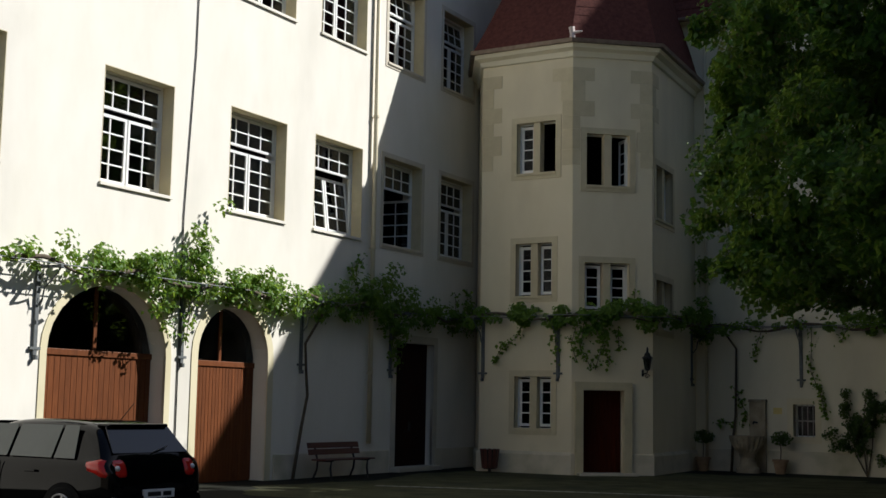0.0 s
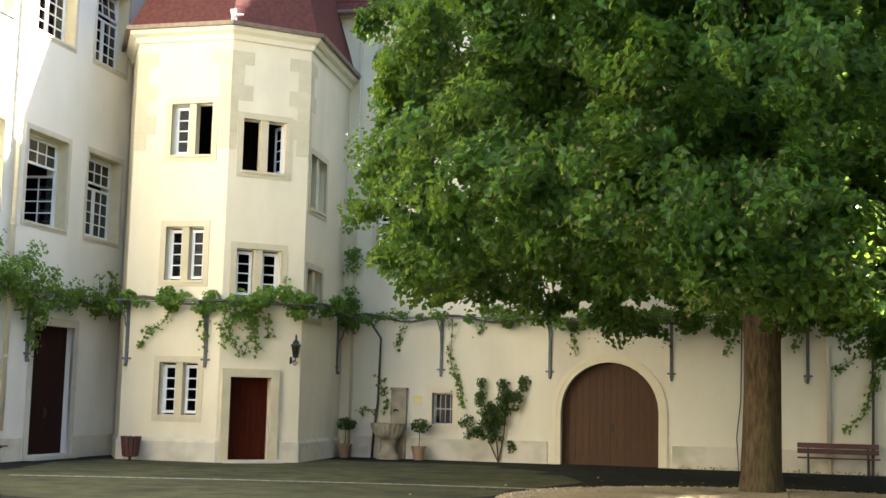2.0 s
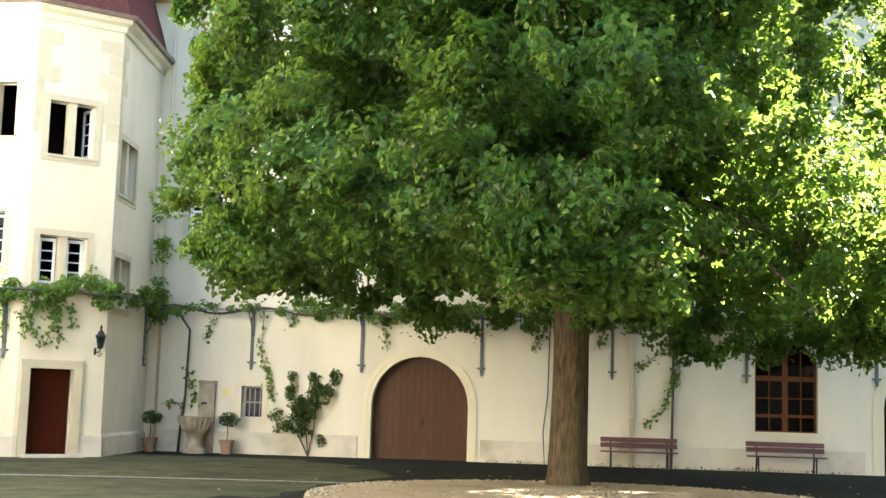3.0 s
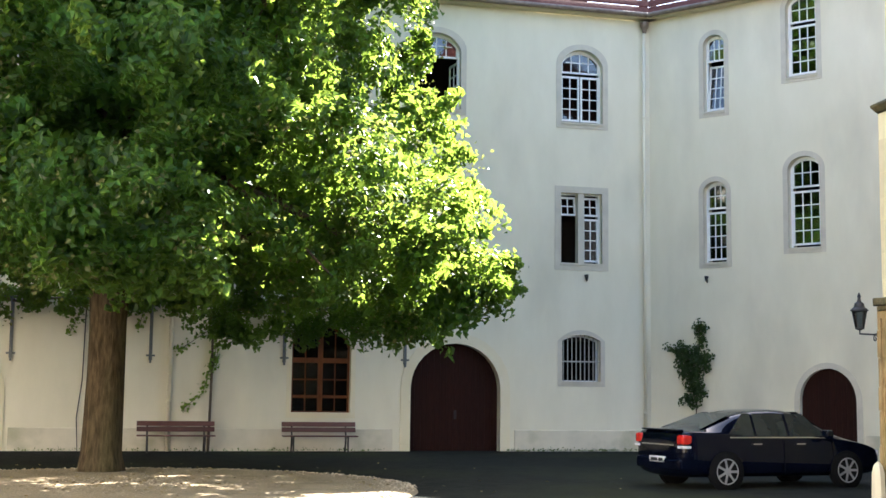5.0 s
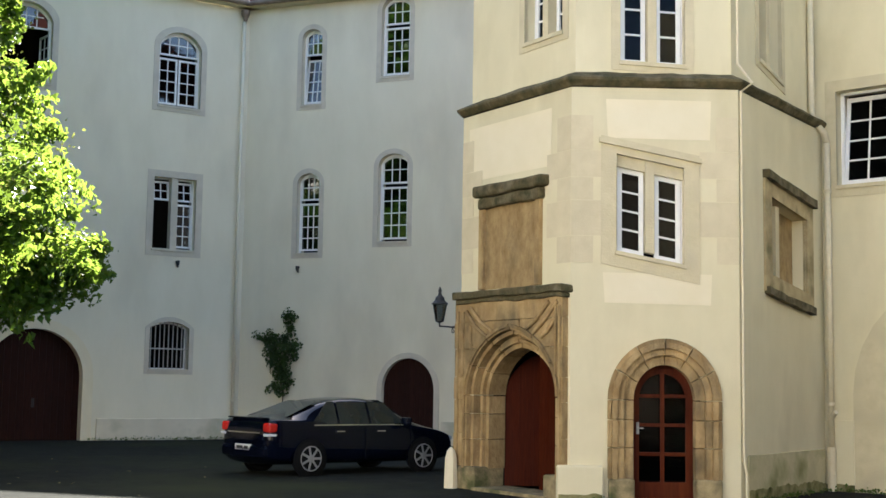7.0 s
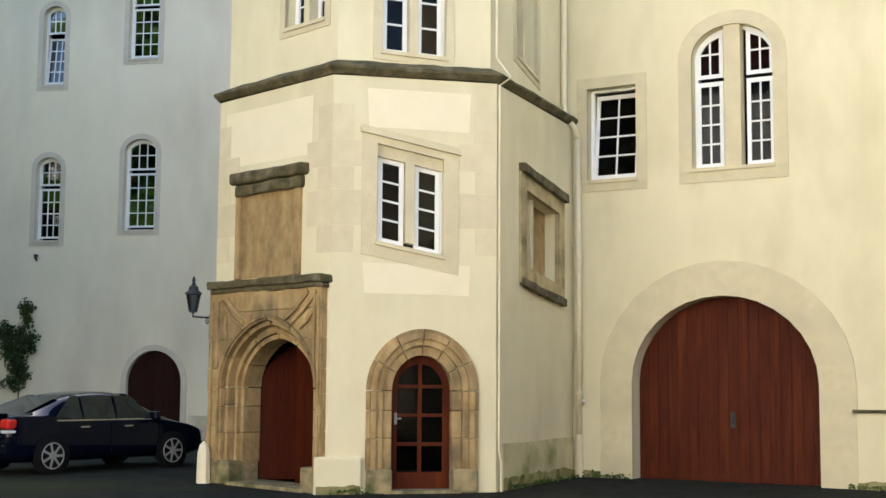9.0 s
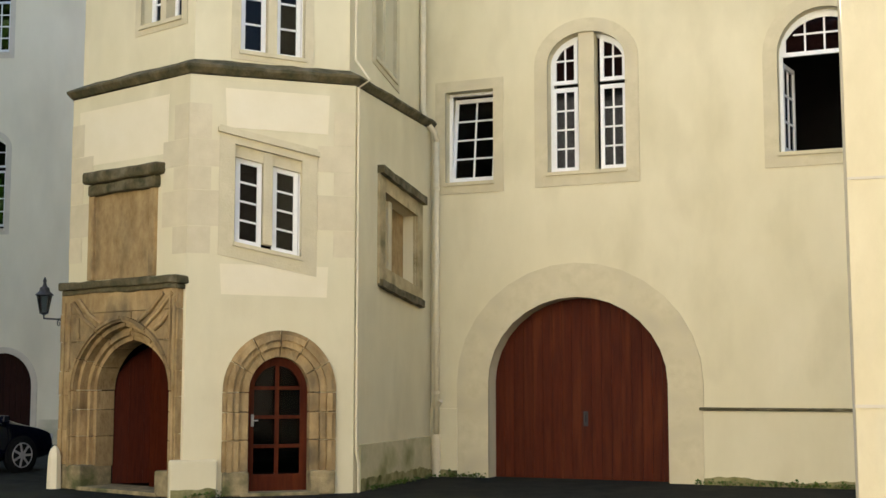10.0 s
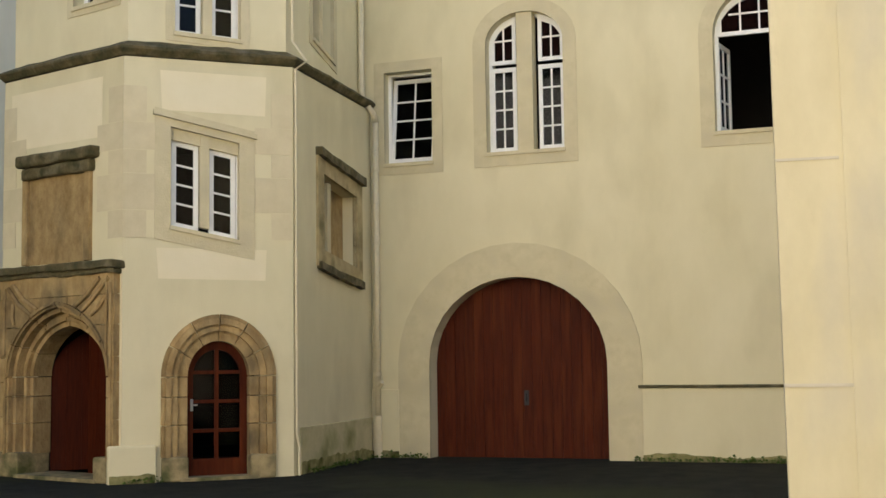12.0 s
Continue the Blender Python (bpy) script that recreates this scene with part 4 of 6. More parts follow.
# carved portal
portal = thing("stone_portal", Matrix(), "weathered sandstone portal with pointed arch and mossy cornice", "portal")
u0, u1, sp, cr = k(0.55, 2.24, 1.38, 2.1)
COURSES = [0.0, 0.4, 0.93, 1.48, 1.86, 2.33, 2.78, 3.165]
loops = [horseshoe(op(-0.02, 2.6, 0.0, 2.8, foot=0.0), outline(u0, u1, 0.0, sp, cr, 0.32, foot=0.0, n=24, pointed=0.15))]
for i, (za, zb) in enumerate(zip(COURSES, COURSES[1:])):
    for side in (0, 1):
        bm = slab(loops, -0.1 - 0.012 * ((i + side) % 2), 0.05)
        uj = (u0 + u1) / 2 + (0.25 if i % 2 else -0.2) * (zb > sp + 0.7)
        for co, no in (((0, 0, za + 0.005), (0, 0, -1)), ((0, 0, zb - 0.005), (0, 0, 1)), ((uj + (0.004 if side else -0.004), 0, 0), (-1 if side else 1, 0, 0))):
            bmesh.ops.bisect_plane(bm, geom=bm.verts[:] + bm.edges[:] + bm.faces[:], plane_co=co, plane_no=no, clear_outer=True)
            bmesh.ops.holes_fill(bm, edges=[e for e in bm.edges if e.is_boundary], sides=0)
        if len(bm.faces):
            part("portal_stone", bm, SANDSTONE, portal).matrix_world = MG1
        else:
            bm.free()
archivolt(MG1, u0, u1, sp, cr, [(-0.03, 0.05, 0.14), (0.05, 0.11, 0.07), (0.11, 0.18, 0.11), (0.18, 0.25, -0.03), (0.25, 0.29, -0.12), (0.29, 0.34, -0.15)], portal, "arch_stone", SANDSTONE, 0.15)
for a, b in ((-0.02, 0.57), (2.22, 2.62)):
    ob = part("foot", boxes((*k(a, b), -0.14, 0.48, 0, 0.38), bevel=0.03), MOSSTONE, portal)
    ob.matrix_world = MG1
bm = boxes((*k(0.0, 2.66), -0.2, 0.05, *k(2.8, 2.91)), (*k(0.02, 2.63), -0.15, 0.05, *k(2.73, 2.8)), bevel=0.02)
ob = part("cornice", bm, MOSS, portal, "moss covered cornice slab")
ob.matrix_world = MG1
for r in ((0.3, 0.85, 2.62, 2.22), (0.42, 0.98, 2.66, 2.3), (2.5, 1.95, 2.68, 2.26), (2.32, 1.8, 2.68, 2.32), (2.46, 2.14, 2.45, 2.2), (0.42, 0.44, 2.4, 2.1)):
    a, b, z0, z1 = k(*r)
    ob = part("carved_rib", tube([(a, -0.12, z0), ((a + b) / 2, -0.14, (z0 + z1) / 2 - 0.05), (b, -0.12, z1)], 0.035, 6), SANDSTONE, portal)
    ob.matrix_world = MG1
for a, b, zr in ((0.06, 0.1, 0.4), (0.2, 0.24, 1.9), (2.44, 2.48, 1.9), (2.53, 2.57, 0.4)):
    ob = part("rib", boxes((*k(a, b), -0.14, 0.0, zr, k(2.62)[0]), bevel=0.01), SANDSTONE, portal)
    ob.matrix_world = MG1
tab = thing("relief_tablet", MG1, "weathered sandstone tablet under a mossy stone hood", "tablet")
part("panel", boxes((*k(0.6, 1.95), -0.01, 0.2, *k(2.93, 4.2))), SANDSTONE, tab)
part("pilaster", boxes((*k(0.52, 0.64), -0.07, 0.1, *k(2.93, 4.2)), bevel=0.015), SANDSTONE, tab)
part("pilaster", boxes((*k(1.9, 2.02), -0.07, 0.1, *k(2.93, 4.2)), bevel=0.015), SANDSTONE, tab)
part("hood", boxes((*k(0.5, 2.16), -0.2, 0.1, *k(4.3, 4.46)), (*k(0.54, 2.08), -0.13, 0.1, *k(4.14, 4.3)), bevel=0.04), MOSS, tab, "mossy stone hood")
pd = plank_gate("portal_door", MG1, u0, u1, 0.06, sp, cr, 0.5, SHADED_REDWOOD, "red brown double door in the stone portal, one leaf ajar", 8, handle=False, pointed=0.15)
hinge = Matrix.Translation((u0, 0.5, 0))
ajar = min((c for c in pd.children if c.name.startswith("door_leaf")), key=lambda c: min(v.co.x for v in c.data.vertices))
ajar.matrix_basis = hinge @ pose(0, 0, 0, 0, 0, 55) @ hinge.inverted()

st = thing("doorstep", MG1, "worn mossy sandstone step before the portal door", "step")
part("slab", boxes((u0 - 0.05, u1 + 0.05, -0.16, 0.56, -0.05, 0.058), bevel=0.015), MOSSTONE, st)

# glazed arched door
u0, u1, sp, cr = k(0.83, 1.71, 1.36, 1.86)
gp = thing("arch_moulding", Matrix(), "moulded weathered sandstone round arch", "portal")
archivolt(MG2, u0, u1, sp, cr, [(-0.03, 0.12, 0.02), (0.12, 0.22, -0.04), (0.22, 0.31, -0.09), (0.31, 0.37, -0.05)], gp, "arch_stone", SANDSTONE)
for a, b in ((u0 - 0.36, u0 + 0.03), (u1 - 0.03, u1 + 0.36)):
    ob = part("foot", boxes((a, b, -0.1, 0.3, 0, 0.36), bevel=0.03), MOSSTONE, gp)
    ob.matrix_world = MG2
gd = thing("glazed_door", MG2, "red brown arched wooden door with eight glass panes", "door")
part("door_frame", slab([outline(u0, u1, 0.05, sp, cr, foot=0.05, n=20), outline(u0 + 0.14, u1 - 0.14, 0.3, sp + 0.02, cr - 0.16, foot=0.3, n=20)], 0.2, 0.26), GATEWOOD, gd)
gb = boxes(((u0 + u1) / 2 - 0.03, (u0 + u1) / 2 + 0.03, 0.205, 0.255, 0.3, cr - 0.14), *[(u0 + 0.12, u1 - 0.12, 0.206, 0.254, z - 0.025, z + 0.025) for z in (0.3 + 0.42, 0.3 + 0.86, 0.3 + 1.3)])
part("glazing_bars", gb, GATEWOOD, gd)
for i in range(2):
    for j in range(4):
        a = (u0 + 0.14, (u0 + u1) / 2 + 0.03)[i]
        b = ((u0 + u1) / 2 - 0.03, u1 - 0.14)[i]
        z0_, z1_ = 0.3 + 0.43 * j + 0.025, 0.3 + 0.43 * j + 0.41
        loop = [(a, z0_), (b, z0_)] + [(u, min(z1_, arch_top(u, u0 + 0.14, u1 - 0.14, sp + 0.02, cr - 0.16)) if j == 3 else z1_) for u in (b, (a + b) / 2, a)]
        pn = part("pane", slab([loop], 0.228, 0.232), GLASS, gd)
        pn.visible_shadow = False
part("door_handle", boxes((u0 + 0.1, u0 + 0.14, 0.185, 0.2, 1.02, 1.2), (u0 + 0.11, u0 + 0.2, 0.14, 0.155, 1.1, 1.12), (u0 + 0.11, u0 + 0.13, 0.14, 0.2, 1.1, 1.12)), IRON_PALE, gd, "metal lever handle")

part("doorstep", boxes((u0 - 0.1, u1 + 0.1, -0.12, 0.3, -0.05, 0.05), bevel=0.012), MOSSTONE, gd)
# blind slanting window on the flank
u0, u1, z0, z1 = k(0.95, 2.75, 2.98, 4.5)
WORN = material("worn_tan_stone", (0.33, 0.26, 0.14), (0.52, 0.43, 0.25), 3.0, 0.92, bump=0.6, fine=22, stain=(0.12, 0.11, 0.05), stain_scale=2.2, stain_amount=0.8, spec=0.2)
bw = thing("blind_window", MG3, "weathered blocked stair window in sandstone frame", "window", kind="structure")
sh = -0.12
part("surround", slab([outline(u0, u1, z0, z1, grow=0.08, shear=sh), outline(u0 + 0.2, u1 - 0.2, z0 + 0.2, z1 - 0.25, shear=sh)], -0.04, 0.05), WORN, bw)
part("panel", slab([outline(u0 + 0.15, u1 - 0.15, z0 + 0.15, z1 - 0.2, shear=sh)], 0.24, 0.3), SANDSTONE, bw)
part("hood", slab([[(u0 - 0.1, z1 + 0.02), (u1 + 0.1, z1 + 0.02 + sh * (u1 - u0)), (u1 + 0.1, z1 + 0.16 + sh * (u1 - u0)), (u0 - 0.1, z1 + 0.16)]], -0.12, 0.05), MOSS, bw, "mossy drip stone")
part("sill", slab([[(u0 - 0.06, z0 - 0.12), (u1, z0 - 0.12 + sh * (u1 - u0)), (u1, z0 + sh * (u1 - u0)), (u0 - 0.06, z0)]], -0.1, 0.05), MOSS, bw)
part("mullion", boxes((u0 + 0.6, u0 + 0.76, 0.06, 0.26, z0 + 0.05, z1 - 0.35)), STONE, bw)



def roughen(ob, amount, seed):
    """Weather the straight edges of a stone slab."""
    bm = bmesh.new()
    bm.from_mesh(ob.data)
    for cuts in (7, 1):
        bmesh.ops.subdivide_edges(bm, edges=[e for e in bm.edges if e.calc_length() > 0.3], cuts=cuts)
    for v in bm.verts:
        v.co += (noise.noise_vector(v.co * 3.1 + Vector((seed, 0, 0))) + 0.5 * noise.noise_vector(v.co * 9.0)) * amount
    bm.to_mesh(ob.data)
    bm.free()


for owner in (portal, tab, bw, t2):
    for i, ob in enumerate(owner.children):
        if ob.name.split(".")[0] in ("hood", "cornice", "string_course", "sill") and ob.data.materials[0] == MOSS:
            roughen(ob, 0.028 if owner is not t2 else 0.02, i * 7.3)

# plinths along the walls
for nm, m, spans, h, mat in (("plinth_north", M_B, ((-10.6, -5.2), (-2.1, 7.2), (10.45, 14.3)), 0.55, PLINTH), ("plinth_north_east", M_C, ((0.0, 4.05), (5.85, 9.0)), 0.6, PLINTH),
                             ("plinth_east", M_G, ((4.42, 9.0), (-0.1, 0.5)), 1.08, PLASTER_G), ("plinth_west", M_L, ((-2.1, 2.2), (4.3, 6.75)), 0.5, PLINTH)):
    pt = thing(nm, m, "rendered wall plinth, stained near the ground", "plinth", kind="structure")
    for a, b in spans:
        part("run", boxes((*k(a, b), -0.05, 0.02, -0.1, h * PLAN), bevel=0.015), mat, pt)
        if nm == "plinth_east" and a > 1:
            part("coping", boxes((*k(a - 0.05, b), -0.09, 0.02, h * PLAN, h * PLAN + 0.05), bevel=0.012), MOSS, pt, "dark weathered coping")
mp_ = thing("plinth_tower_flank", MG3, "low mossy wall foot on the tower flank", "plinth", kind="structure")
part("run", boxes((0.25, LG3 - 0.1, -0.03, 0.02, -0.05, 0.72), bevel=0.01), MOSSPLASTER, mp_)
MOSSFILM = material("moss_film", (0.16, 0.155, 0.055), (0.36, 0.32, 0.16), 5.0, 0.95, bump=0.5, fine=30, stain=(0.05, 0.06, 0.015), stain_scale=3.0, stain_amount=0.8, spec=0.1)


def moss_foot(owner, m, u0, u1, y, height, seed):
    """A thin mossy film with a ragged top along a wall's foot."""
    n = max(8, int((u1 - u0) / 0.05))
    top = [height * (0.6 + 0.5 * noise.noise((seed + q * 0.05, 0, 0)) + 0.16 * noise.noise((seed + q * 0.33, 2, 0))) for q in range(n + 1)]
    loop = [(u0, -0.03), (u1, -0.03)] + [(u0 + (u1 - u0) * q / n, max(0.03, top[q])) for q in range(n, -1, -1)]
    part("moss_film", slab([loop], y - 0.004, y), MOSSFILM, owner, "green moss film at the wall foot").matrix_world = m


pe = bpy.data.objects["plinth_east"]
moss_foot(pe, M_G, k(4.42)[0], k(9.0)[0], -0.051, 0.17, 3.0)
moss_foot(pe, M_G, -0.1, k(0.5)[0], -0.051, 0.17, 5.0)
moss_foot(mp_, MG3, 0.25, LG3 - 0.1, -0.031, 0.3, 7.0)
moss_foot(t2, MG2, -0.18, 0.48, -0.101, 0.2, 9.0)
# near buttress
b0 = Vector((8.453, 3.47, 0)) * PLAN
bt = thing("buttress", Matrix.Translation(b0) @ pose(0, 0, 0, 0, 0, -67.0), "cream plaster buttress with battered edge", "buttress")
bm = boxes((0.0, 4.0, 0.0, 2.0, -0.2, 11.0))
for v in bm.verts:
    if v.co.z > 5:
        v.co.x -= 0.06
part("body", bm, PLASTER_NEAR, bt)
bm = boxes((0.5, 4.0, -0.03, 0.02, -0.2, 11.0))
for v in bm.verts:
    if v.co.z > 5:
        v.co.x -= 0.06
part("panel", bm, PLASTER_NEAR, bt)
part("joint", boxes((-0.012, 0.5, -0.012, 0.3, 1.495, 1.52)), PLINTH, bt, "weathered horizontal joint")
part("joint", boxes((-0.02, 0.45, -0.008, 0.3, 3.22, 3.24)), PLINTH, bt, "weathered horizontal joint")


# ---- foliage helpers ----
def leaves(name, centres, normals, sizes, mat, parent, seed, kind="", fold=0.25):
    """Pointed folded leaves as one mesh: centres, facing directions and sizes."""
    rng = np.random.default_rng(seed)
    c = np.asarray(centres, float)
    n = len(c)
    d = np.asarray(normals, float)
    d = d / (np.linalg.norm(d, axis=1, keepdims=True) + 1e-9)
    a = rng.normal(size=(n, 3))
    a[:, 2] -= 0.6
    a -= d * (a * d).sum(1, keepdims=True)
    a /= np.linalg.norm(a, axis=1, keepdims=True) + 1e-9
    b = np.cross(d, a)
    s = np.asarray(sizes, float)[:, None]
    base, tip = c - a * s * 0.55, c + a * s * 0.6
    left = c - b * s * 0.46 + d * s * fold - a * s * 0.12
    right = c + b * s * 0.46 + d * s * fold - a * s * 0.12
    verts = np.stack([base, left, tip, right], 1).reshape(-1, 3)
    idx = np.arange(n)[:, None] * 4
    faces = np.concatenate([idx + [0, 1, 2], idx + [0, 2, 3]], 0)
    me = bpy.data.meshes.new(name)
    me.from_pydata(verts.tolist(), [], faces.tolist())
    me.materials.append(mat)
    ob = new(name, me)
    ob.parent = parent
    if kind:
        ob["kind"] = kind
    return ob


def blob(rng, centre, radii, n):
    v = rng.normal(size=(n, 3))
    v /= np.linalg.norm(v, axis=1, keepdims=True)
    r = rng.random((n, 1)) ** 0.45
    return np.asarray(centre) + v * r * np.asarray(radii), v


# ---- linden tree ----
TREE = Vector((0.1, 23.4, 0)) * PLAN
tree = thing("linden_tree", Matrix.Translation(TREE), "large linden tree with thick trunk and dense crown", "tree")
bm = bmesh.new()
rng = np.random.default_rng(4)
rings = []
prof = [(-0.1, 0.47), (0.1, 0.43), (0.4, 0.39), (1.0, 0.37), (2.0, 0.36), (3.0, 0.36), (3.8, 0.4), (4.6, 0.36), (6.0, 0.28), (8.0, 0.18), (11.0, 0.06)]
for z, r in prof:
    ring = []
    for i in range(28):
        a = 2 * math.pi * i / 28
        rr = r * (1 + 0.05 * math.sin(5 * a + z * 0.5) + 0.035 * math.sin(11 * a + 1.3 * z) + (0.12 * max(0, math.sin(4 * a)) if z < 0.3 else 0))
        ring.append(bm.verts.new((rr * math.cos(a) + 0.03 * z * 0.3, rr * math.sin(a), z)))
    rings.append(ring)
for a, b in zip(rings, rings[1:]):
    for i in range(28):
        bm.faces.new((a[i], a[(i + 1) % 28], b[(i + 1) % 28], b[i]))
bm.faces.new(rings[-1])
part("trunk", bm, BARK, tree, smooth=True)
crown_c = []
# above about 11 m the crown is out of view, sized to shade its front
ZS, RS = (2.8, 3.6, 5.5, 7.5, 9.0, 10.2, 12.0, 14.5, 16.5, 18.5), (6.0, 7.5, 7.9, 7.2, 6.7, 6.4, 7.0, 6.6, 5.0, 1.8)
while len(crown_c) < 2750:
    az = rng.uniform(0, 2 * math.pi)
    z = rng.uniform(2.8, 18.5)
    if z < 3.5 - 0.55 * math.cos(az) + 0.25 * math.sin(5 * az):
        continue
    env = float(np.interp(z, ZS, RS)) * (1 + 0.05 * math.sin(3 * az + 1.0) + 0.06 * math.sin(7 * az + 1.7 * z) + 0.05 * math.sin(2.3 * z + 5 * az))
    if math.cos(az) > 0.3 and z < 10.8:
        env *= 1.01 if z < 7.8 else 0.95
    # unseen top widened towards the sun side for more shade below
    if math.cos(az) > 0 and z > 11.2:
        env *= 1 + 0.15 * math.cos(az)
    if math.cos(az) < 0:
        env *= 1 - 0.09 * math.cos(az) if z < 11.2 else 1 + 0.25 * math.cos(az)
    if rng.random() > env / 7.8:
        continue
    r = env * (rng.random() ** 0.3)
    if r < 2.4 and z < 7:
        continue
    if math.cos(az) > 0.35 and 7 < z < 10.8 and rng.random() < 0.15:
        continue
    if noise.noise(Vector((r * math.cos(az), r * math.sin(az), z * 1.6)) * 0.75) < (-0.03 if z > 5.5 else -0.12):
        continue
    crown_c.append((r * math.cos(az) - (0.22 * (min(z, 10.0) - 5.5) if z < 11.2 else 0.0), r * math.sin(az), z))
crown_c = np.array(crown_c)
pts, nrm, siz = [], [], []
for c in crown_c:
    high = c[2] > 12.0
    n = int(rng.integers(80, 190)) // (2 if high else 1)
    p, v = blob(rng, c, rng.uniform(0.25, 0.62) * np.array([1.0, 1.0, rng.uniform(0.4, 0.95)]), n)
    lean = rng.normal(size=2) * 0.45
    p[:, 2] += (p[:, 0] - c[0]) * lean[0] + (p[:, 1] - c[1]) * lean[1]
    spray = rng.normal(size=3) * 0.5
    out = np.array([c[0], c[1], (c[2] - 6.5) * 0.8])
    out = out / (np.linalg.norm(out) + 1e-6)
    pts.append(p)
    nrm.append(v * 0.25 + out * 0.45 + spray + np.array([0, 0, 0.6]) + rng.normal(size=(n, 3)) * 0.5)
    siz.append(rng.uniform(0.08, 0.17, n) * (1.9 if high else 1.0))
# larger leaves added inside the crown to stop light passing through
for i in range(1150):
    az, z = rng.uniform(0, 2 * math.pi), rng.uniform(4.2, 17.0)
    rr = float(np.interp(z, ZS, RS)) * rng.uniform(0.12, 0.68)
    c = np.array([rr * math.cos(az) - (0.22 * (min(z, 10.0) - 5.5) if z < 11.2 else 0.0), rr * math.sin(az), z])
    p, v = blob(rng, c, (0.7, 0.7, 0.45), 55)
    pts.append(p)
    nrm.append(rng.normal(size=(55, 3)))
    siz.append(rng.uniform(0.16, 0.26, 55))
leaves("crown", np.concatenate(pts), np.concatenate(nrm), np.concatenate(siz), LEAF, tree, 5)
# pale bracts hanging in the outer crown
sel = crown_c[np.hypot(crown_c[:, 0], crown_c[:, 1]) > 4.0]
sel = sel[rng.random(len(sel)) < 0.3]
bp_, bn_, bs_ = [], [], []
for c in sel:
    p, v = blob(rng, c + np.array([0, 0, -0.1]), np.array([0.7, 0.7, 0.4]), 26)
    bp_.append(p)
    bn_.append(v + rng.normal(size=v.shape))
    bs_.append(rng.uniform(0.05, 0.1, len(p)))
leaves("blossom", np.concatenate(bp_), np.concatenate(bn_), np.concatenate(bs_), BLOSSOM, tree, 6)
# limbs
for i in range(26):
    c = crown_c[int(rng.integers(len(crown_c)))]
    z0 = rng.uniform(3.3, 6.5)
    p0, p3 = Vector((0.05, 0, z0)), Vector(c)
    mid = p0.lerp(p3, 0.45) + Vector((0, 0, 0.7))
    q = [p0, p0.lerp(mid, 0.5) + Vector((0, 0, 0.15)), mid, mid.lerp(p3, 0.5) + Vector((0, 0, 0.2)), p3]
    part("limb", tube(q, [0.17, 0.13, 0.09, 0.05, 0.015], 8), BARK, tree, smooth=True)

# gravel round the tree
GC = Vector((0.5, 20.4, 0)) * PLAN
bm = bmesh.new()
R = 4.5 * PLAN
rings = []
for j, f in enumerate((1.0, 0.985, 0.9, 0.7, 0.4, 0.1)):
    rings.append([bm.verts.new((R * f * math.cos(a) * (1 + 0.01 * math.sin(9 * a)), R * f * math.sin(a), (0.0, 0.03, 0.05, 0.07, 0.08, 0.085)[j])) for a in (2 * math.pi * i / 96 for i in range(96))])
for a, b in zip(rings, rings[1:]):
    for i in range(96):
        bm.faces.new((a[i], a[(i + 1) % 96], b[(i + 1) % 96], b[i]))
bm.faces.new(rings[-1])
gr = tagged(part("gravel_bed", bm, GRAVEL), "round bed of tan gravel with fallen leaves under the tree", "gravel", kind="structure")
gr.matrix_world = Matrix.Translation(GC)
bm = bmesh.new()
rng = np.random.default_rng(9)
verts, faces = [], []
for i in range(9000):
    a, r = rng.uniform(0, 2 * math.pi), R * math.sqrt(rng.random()) * 0.99
    s = rng.uniform(0.012, 0.035)
    x, y, z = r * math.cos(a), r * math.sin(a), 0.035 + 0.05 * (1 - r / R)
    o = len(verts)
    t = rng.uniform(0, 6.28)
    for q in range(4):
        verts.append((x + s * math.cos(t + q * 1.57) * rng.uniform(0.7, 1.2), y + s * math.sin(t + q * 1.57), z))
    verts.append((x, y, z + s * 0.8))
    faces += [(o, o + 1, o + 4), (o + 1, o + 2, o + 4), (o + 2, o + 3, o + 4), (o + 3, o, o + 4)]
me = bpy.data.meshes.new("pebbles")
me.from_pydata(verts, [], faces)
me.materials.append(PEBBLE)
bm.free()
pb = new("pebbles", me)
pb.matrix_world = Matrix.Translation(GC)
tagged(pb, "loose pebbles scattered over the gravel bed", "pebbles", kind="stuff")
# fallen leaves and a litter of moss along the walls
rng = np.random.default_rng(12)
n = 1500
xy = np.stack([rng.normal(0.5, 3.0, n) * PLAN, rng.normal(20.9, 2.6, n) * PLAN], 1)
dist = np.hypot(xy[:, 0] - GC.x, xy[:, 1] - GC.y)
keep = (dist < R * 0.98) | (rng.random(n) < 0.12)
xy, dist = xy[keep], dist[keep]
cc = np.concatenate([xy, np.where(dist < R, 0.05 + 0.045 * (1 - dist / R), 0.014)[:, None]], 1)
fl = leaves("fallen_leaves", cc, np.tile([0.0, 0.0, 1.0], (len(cc), 1)) + rng.normal(size=(len(cc), 3)) * 0.25, rng.uniform(0.04, 0.09, len(cc)), DRYLEAF, None, 3, "stuff", 0.05)
tagged(fl, "dry yellowish leaves fallen round the tree", "leaves")


